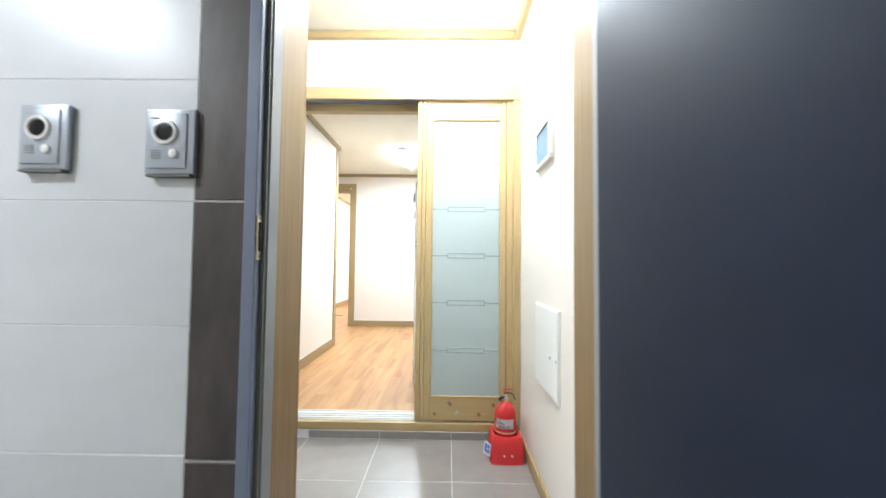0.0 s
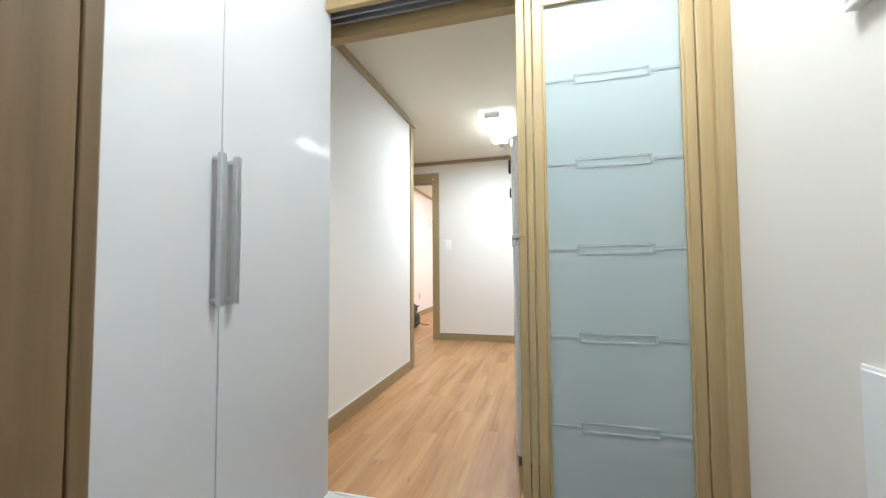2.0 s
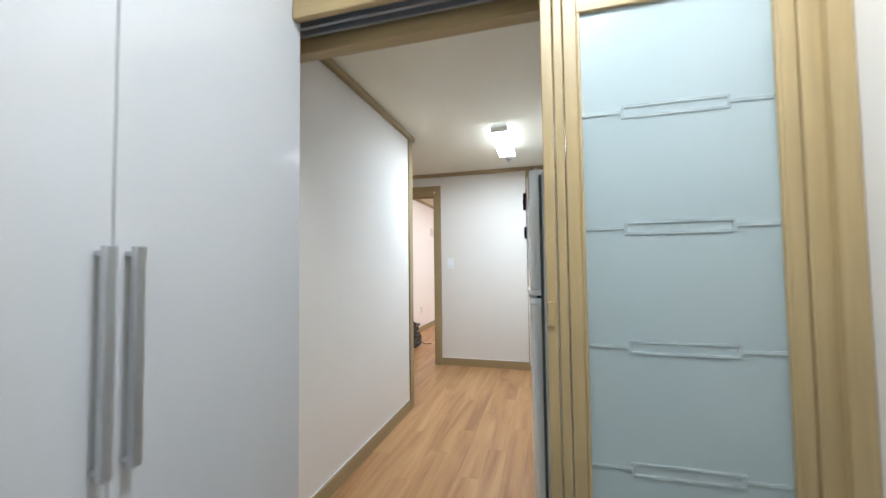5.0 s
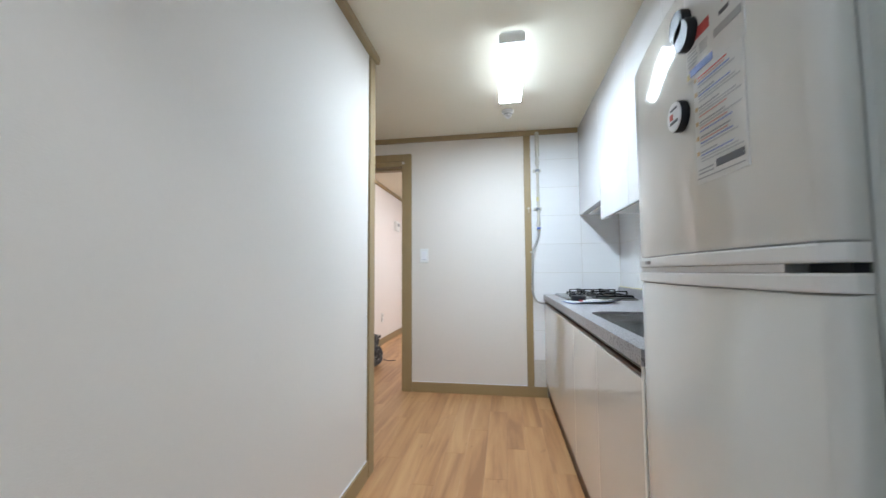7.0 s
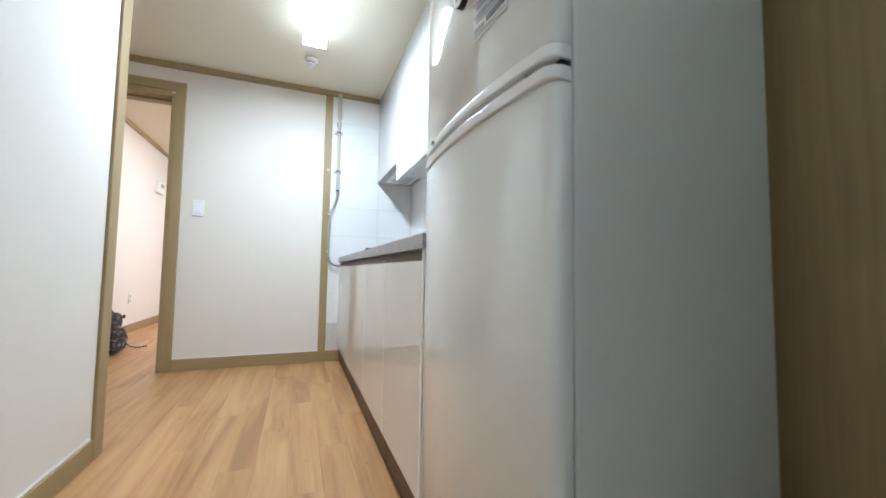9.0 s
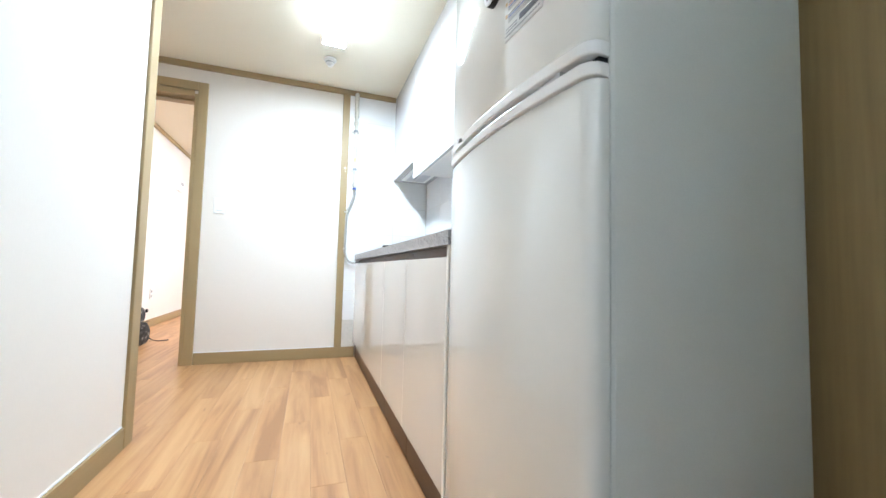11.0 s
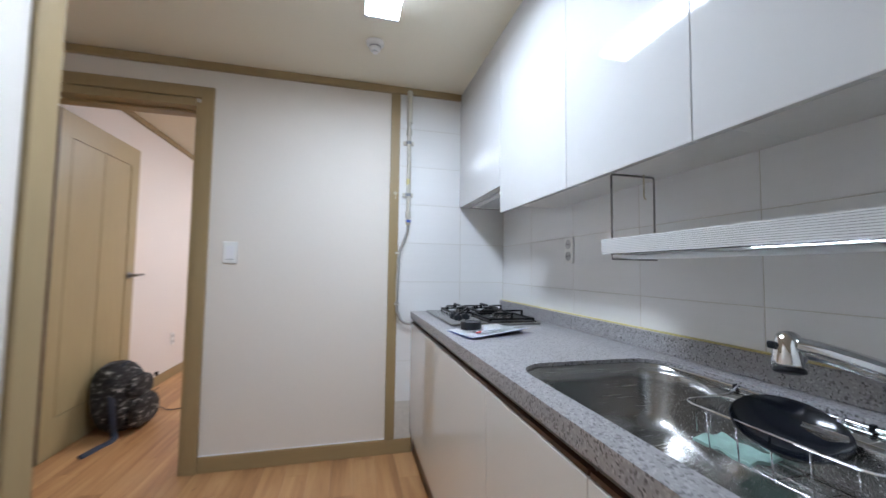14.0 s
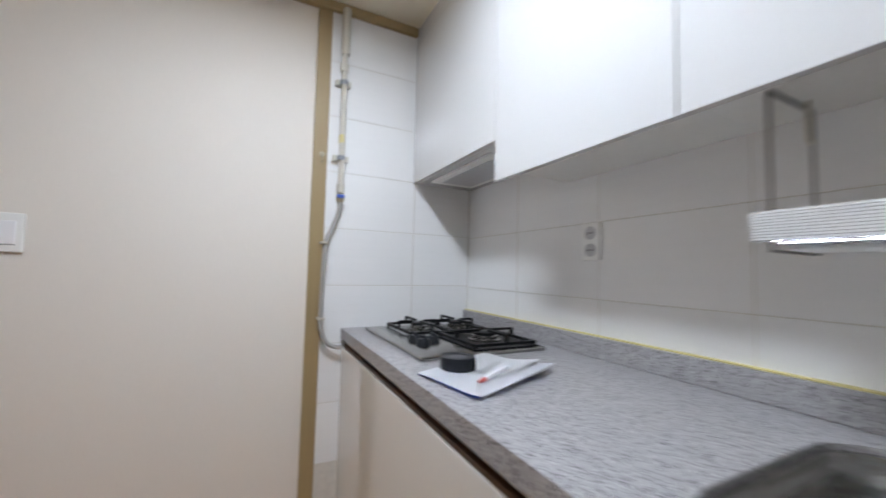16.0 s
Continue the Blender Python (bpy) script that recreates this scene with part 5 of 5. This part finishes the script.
for y in (4.05, 3.24):
    part("hanger", rod([(0.205, y, 1.16), (0.205, y, 1.411), (0.208, y, 1.416), (0.362, y, 1.416), (0.365, y, 1.411), (0.365, y, 1.17)], 0.0032, smooth=False), WIRE, dk, "dull steel wire hanger", soft=True)
    part("foot_wire", rod([(0.205, y, 1.165), (0.205, y, 1.150), (0.372, y, 1.150)], 0.0026, smooth=False), WIRE, dk, soft=True)
    part("screw_hook", rod([(0.315, y - 0.012, 1.421), (0.315, y - 0.012, 1.35), (0.317, y - 0.016, 1.34)], 0.0025, smooth=False), BRASS, dk)
for x in (0.22, 0.26, 0.30, 0.34):
    part("rail_wire", rod([(x, RY0, 1.166), (x, RY1 - 0.004, 1.166)], 0.002, smooth=False, seg=8), CHROME, dk)

# ---------- bedroom things ----------
# lamp added out of view to light the bedroom; its form is assumed
lampb = thing("bedroom_lamp", (-0.7, 7.3, CEIL_B), "unseen square ceiling lamp added to light the bedroom", "lamp")
part("base", boxes((-1.0, -0.4, 7.0, 7.6, CEIL_B - 0.02, CEIL_B - 0.001)), PLASTIC, lampb)
part("diffuser", boxes((-0.98, -0.42, 7.02, 7.58, CEIL_B - 0.09, CEIL_B - 0.021), bevel=0.02), GLOW_B, lampb)
lampe = thing("entrance_lamp", (-0.02, 1.45, CEIL_E), "lit round sensor lamp on the entrance ceiling", "lamp")
part("base", lathe([(0.18, -0.001), (0.18, -0.02)], (-0.02, 1.45, CEIL_E), "z"), PLASTIC, lampe)
part("diffuser", lathe([(0.17, -0.021), (0.167, -0.05), (0.13, -0.07), (0.04, -0.076)], (-0.02, 1.45, CEIL_E), "z"), GLOW_E, lampe, soft=True)
lampc = thing("corridor_lamp", (-2.0, -0.4, 2.5), "lit round ceiling lamp in the stairwell", "lamp")
part("base", lathe([(0.2, -0.001), (0.2, -0.02)], (-2.0, -0.4, 2.5), "z"), PLASTIC, lampc)
part("diffuser", lathe([(0.18, -0.021), (0.175, -0.06), (0.14, -0.085), (0.05, -0.095)], (-2.0, -0.4, 2.5), "z"), GLOW_C, lampc, soft=True)

# backpack leaning on the bedroom door
bp = thing("backpack", (-2.08, 6.15, 0), "black and grey camouflage backpack leaning on the door", "backpack")


def pillow(cx, cy, z0, sx, sy, sz, power=2.6, lean=0.0, seed=0):
    """A stuffed cloth bag: superellipsoid with soft dents."""
    bm = bmesh.new()
    bmesh.ops.create_uvsphere(bm, u_segments=28, v_segments=18, radius=1.0)
    for v in bm.verts:
        p = v.co.copy()
        q = (abs(p.x) ** power + abs(p.y) ** power + abs(p.z) ** power) ** (-1 / power)
        p *= q
        d = 1 + 0.05 * noise.noise(p * 2.3 + Vector((seed, 0, 0)))
        z = (p.z * d * 0.5 + 0.5) * sz
        taper = 1 - 0.18 * max(p.z, 0)
        v.co = (cx + p.x * d * sx / 2 * taper - lean * z, cy + p.y * d * sy / 2 * taper, z0 + max(z, 0.0))
    return bm


part("main_bag", pillow(-2.062, 6.15, 0.0, 0.25, 0.41, 0.445, lean=0.14, power=3.0), CAMO, bp, soft=True)
part("front_pocket", pillow(-1.950, 6.155, 0.015, 0.085, 0.33, 0.20, seed=3, power=3.2), CAMO, bp, soft=True)
part("upper_pocket", pillow(-1.985, 6.155, 0.20, 0.075, 0.30, 0.15, seed=7, power=3.2), CAMO, bp, soft=True)
part("side_pocket", pillow(-2.020, 6.34, 0.02, 0.12, 0.06, 0.17, seed=5), CAMO, bp, soft=True)
part("top_handle", rod([(-2.070, 6.10, 0.405), (-2.065, 6.11, 0.435), (-2.065, 6.17, 0.44), (-2.070, 6.19, 0.405)], 0.009, flat=0.5), STRAP, bp, soft=True)
part("shoulder_strap", rod([(-2.070, 5.99, 0.30), (-2.030, 5.93, 0.20), (-2.020, 5.94, 0.06), (-2.000, 5.91, 0.012), (-2.030, 5.80, 0.008), (-2.050, 5.69, 0.008)], 0.018, flat=0.3), STRAP, bp, "navy shoulder strap", soft=True)
part("strap_tail", rod([(-1.980, 6.38, 0.07), (-1.940, 6.42, 0.02), (-1.890, 6.42, 0.007), (-1.81, 6.43, 0.012)], 0.010, flat=0.3), STRAP, bp, soft=True)
part("zip", rod([(-1.935, 6.02, 0.21), (-1.925, 6.16, 0.215), (-1.935, 6.30, 0.21)], 0.004), BLACK_SOFT, bp)
part("buckle", boxes((-1.990, -1.975, 6.365, 6.395, 0.28, 0.31), bevel=0.003), BLACK_SOFT, bp)

# ---------- pieces: tiles and boards ----------
random.seed(4)
tile = slab_mesh("tile", 0.600, 0.011, 0.3102, TILE_C)
for r in range(9):
    for c in range(5):
        x = -0.6045 - 0.300 - 0.6025 * c
        z = 0.448 - 0.3127 * 1.5 + 0.3127 * r
        if -0.1 < z < 2.45 and x > -3.4:
            piece("tile", tile, (x, 0.7565, z), wall_entrance)
tile = slab_mesh("stripe_tile", 0.126, 0.014, 0.634, TILE_D)
for r in range(4):
    for x in (-0.6025 + 0.064, 0.6025 - 0.064):
        piece("stripe_tile", tile, (x, 0.7555, 0.115 + 0.64 * r), wall_entrance)
tile = slab_mesh("tile", 0.4032, 0.010, 0.2405, TILE_W, 0.0012)
TZ = 1.028
for r in range(6):
    z = TZ - 0.12125 + 0.2425 * r
    for c in range(6):
        y = 4.572 + 0.203 + 0.4055 - 0.4055 * c
        if 2.6 < y < 5.1:
            ob = piece("tile", tile, (RIGHT + 0.005, y, z), wall_right)
            ob.rotation_euler = (0, 0, math.pi / 2)
narrow = slab_mesh("cut_tile", 0.400, 0.010, 0.2405, TILE_W, 0.0015)
for r in range(6):
    ob = piece("cut_tile", narrow, (RIGHT + 0.005, 5.1815, TZ - 0.12125 + 0.2425 * r), wall_right)
    ob.rotation_euler = (0, 0, math.pi / 2)
tiled = struct("tile_bed_far", boxes((-0.296, RIGHT + 0.0012, FAR - 0.0098, FAR, 0.086, CEIL_K - 0.043)), GROUT_W, "white tiled strip of wall behind the hob", "wall")
a = slab_mesh("tile", 0.403, 0.007, 0.2405, TILE_W, 0.0015)
b = slab_mesh("tile", 0.296, 0.007, 0.2405, TILE_W, 0.0015)
for r in range(9):
    z = TZ + 0.006 - 0.12125 + 0.2425 * (r - 3)
    if z < 0.2 or z > 2.2:
        continue
    piece("tile", a, (-0.0935, FAR - 0.0075, z), tiled)
    piece("tile", b, (0.2585, FAR - 0.0075, z), tiled)

tile = slab_mesh("floor_tile", 0.415, 0.42, 0.012, TILE_F)
for c in range(5):
    for r in range(3):
        x, y = -0.352 + 0.2085 - 0.417 * 2 + 0.417 * c, 2.042 - 0.211 - 0.4225 * r
        if x < 0.46:
            piece("floor_tile", tile, (x, y, ENTRY_Z - 0.006), floor_entry)
tile = slab_mesh("riser_tile", 0.415, 0.01, 0.043, TILE_F)
for c in range(4):
    x = -0.352 + 0.2085 - 0.417 + 0.417 * c
    if x < 0.4:
        piece("riser_tile", tile, (x, 2.046, ENTRY_Z + 0.022), sill)

plank_len, plank_w = 0.92, 0.118
plank = slab_mesh("plank", plank_w - 0.0006, plank_len - 0.0006, 0.006, FLOOR, 0.0004)
col = 0
x = RIGHT - plank_w / 2
while x > -2.55:
    y = 2.206 + plank_len / 2 - (0.37 * col % 1) * plank_len
    while y - plank_len / 2 < BED_FAR:
        lo, hi = max(y - plank_len / 2, 2.206), min(y + plank_len / 2, BED_FAR)
        start = CORNER if x < LEFT - 0.06 else 2.206
        lo = max(lo, start)
        if x < BED_L and lo > 5.4:
            y += plank_len
            continue
        if hi - lo > 0.004:
            if hi - lo > plank_len - 0.01:
                me = plank
            else:
                me = slab_mesh("plank", plank_w - 0.0006, hi - lo - 0.0006, 0.006, FLOOR, 0.0004)
            piece("plank", me, (x, (lo + hi) / 2, -0.003), floor)
        y += plank_len
    x -= plank_w
    col += 1
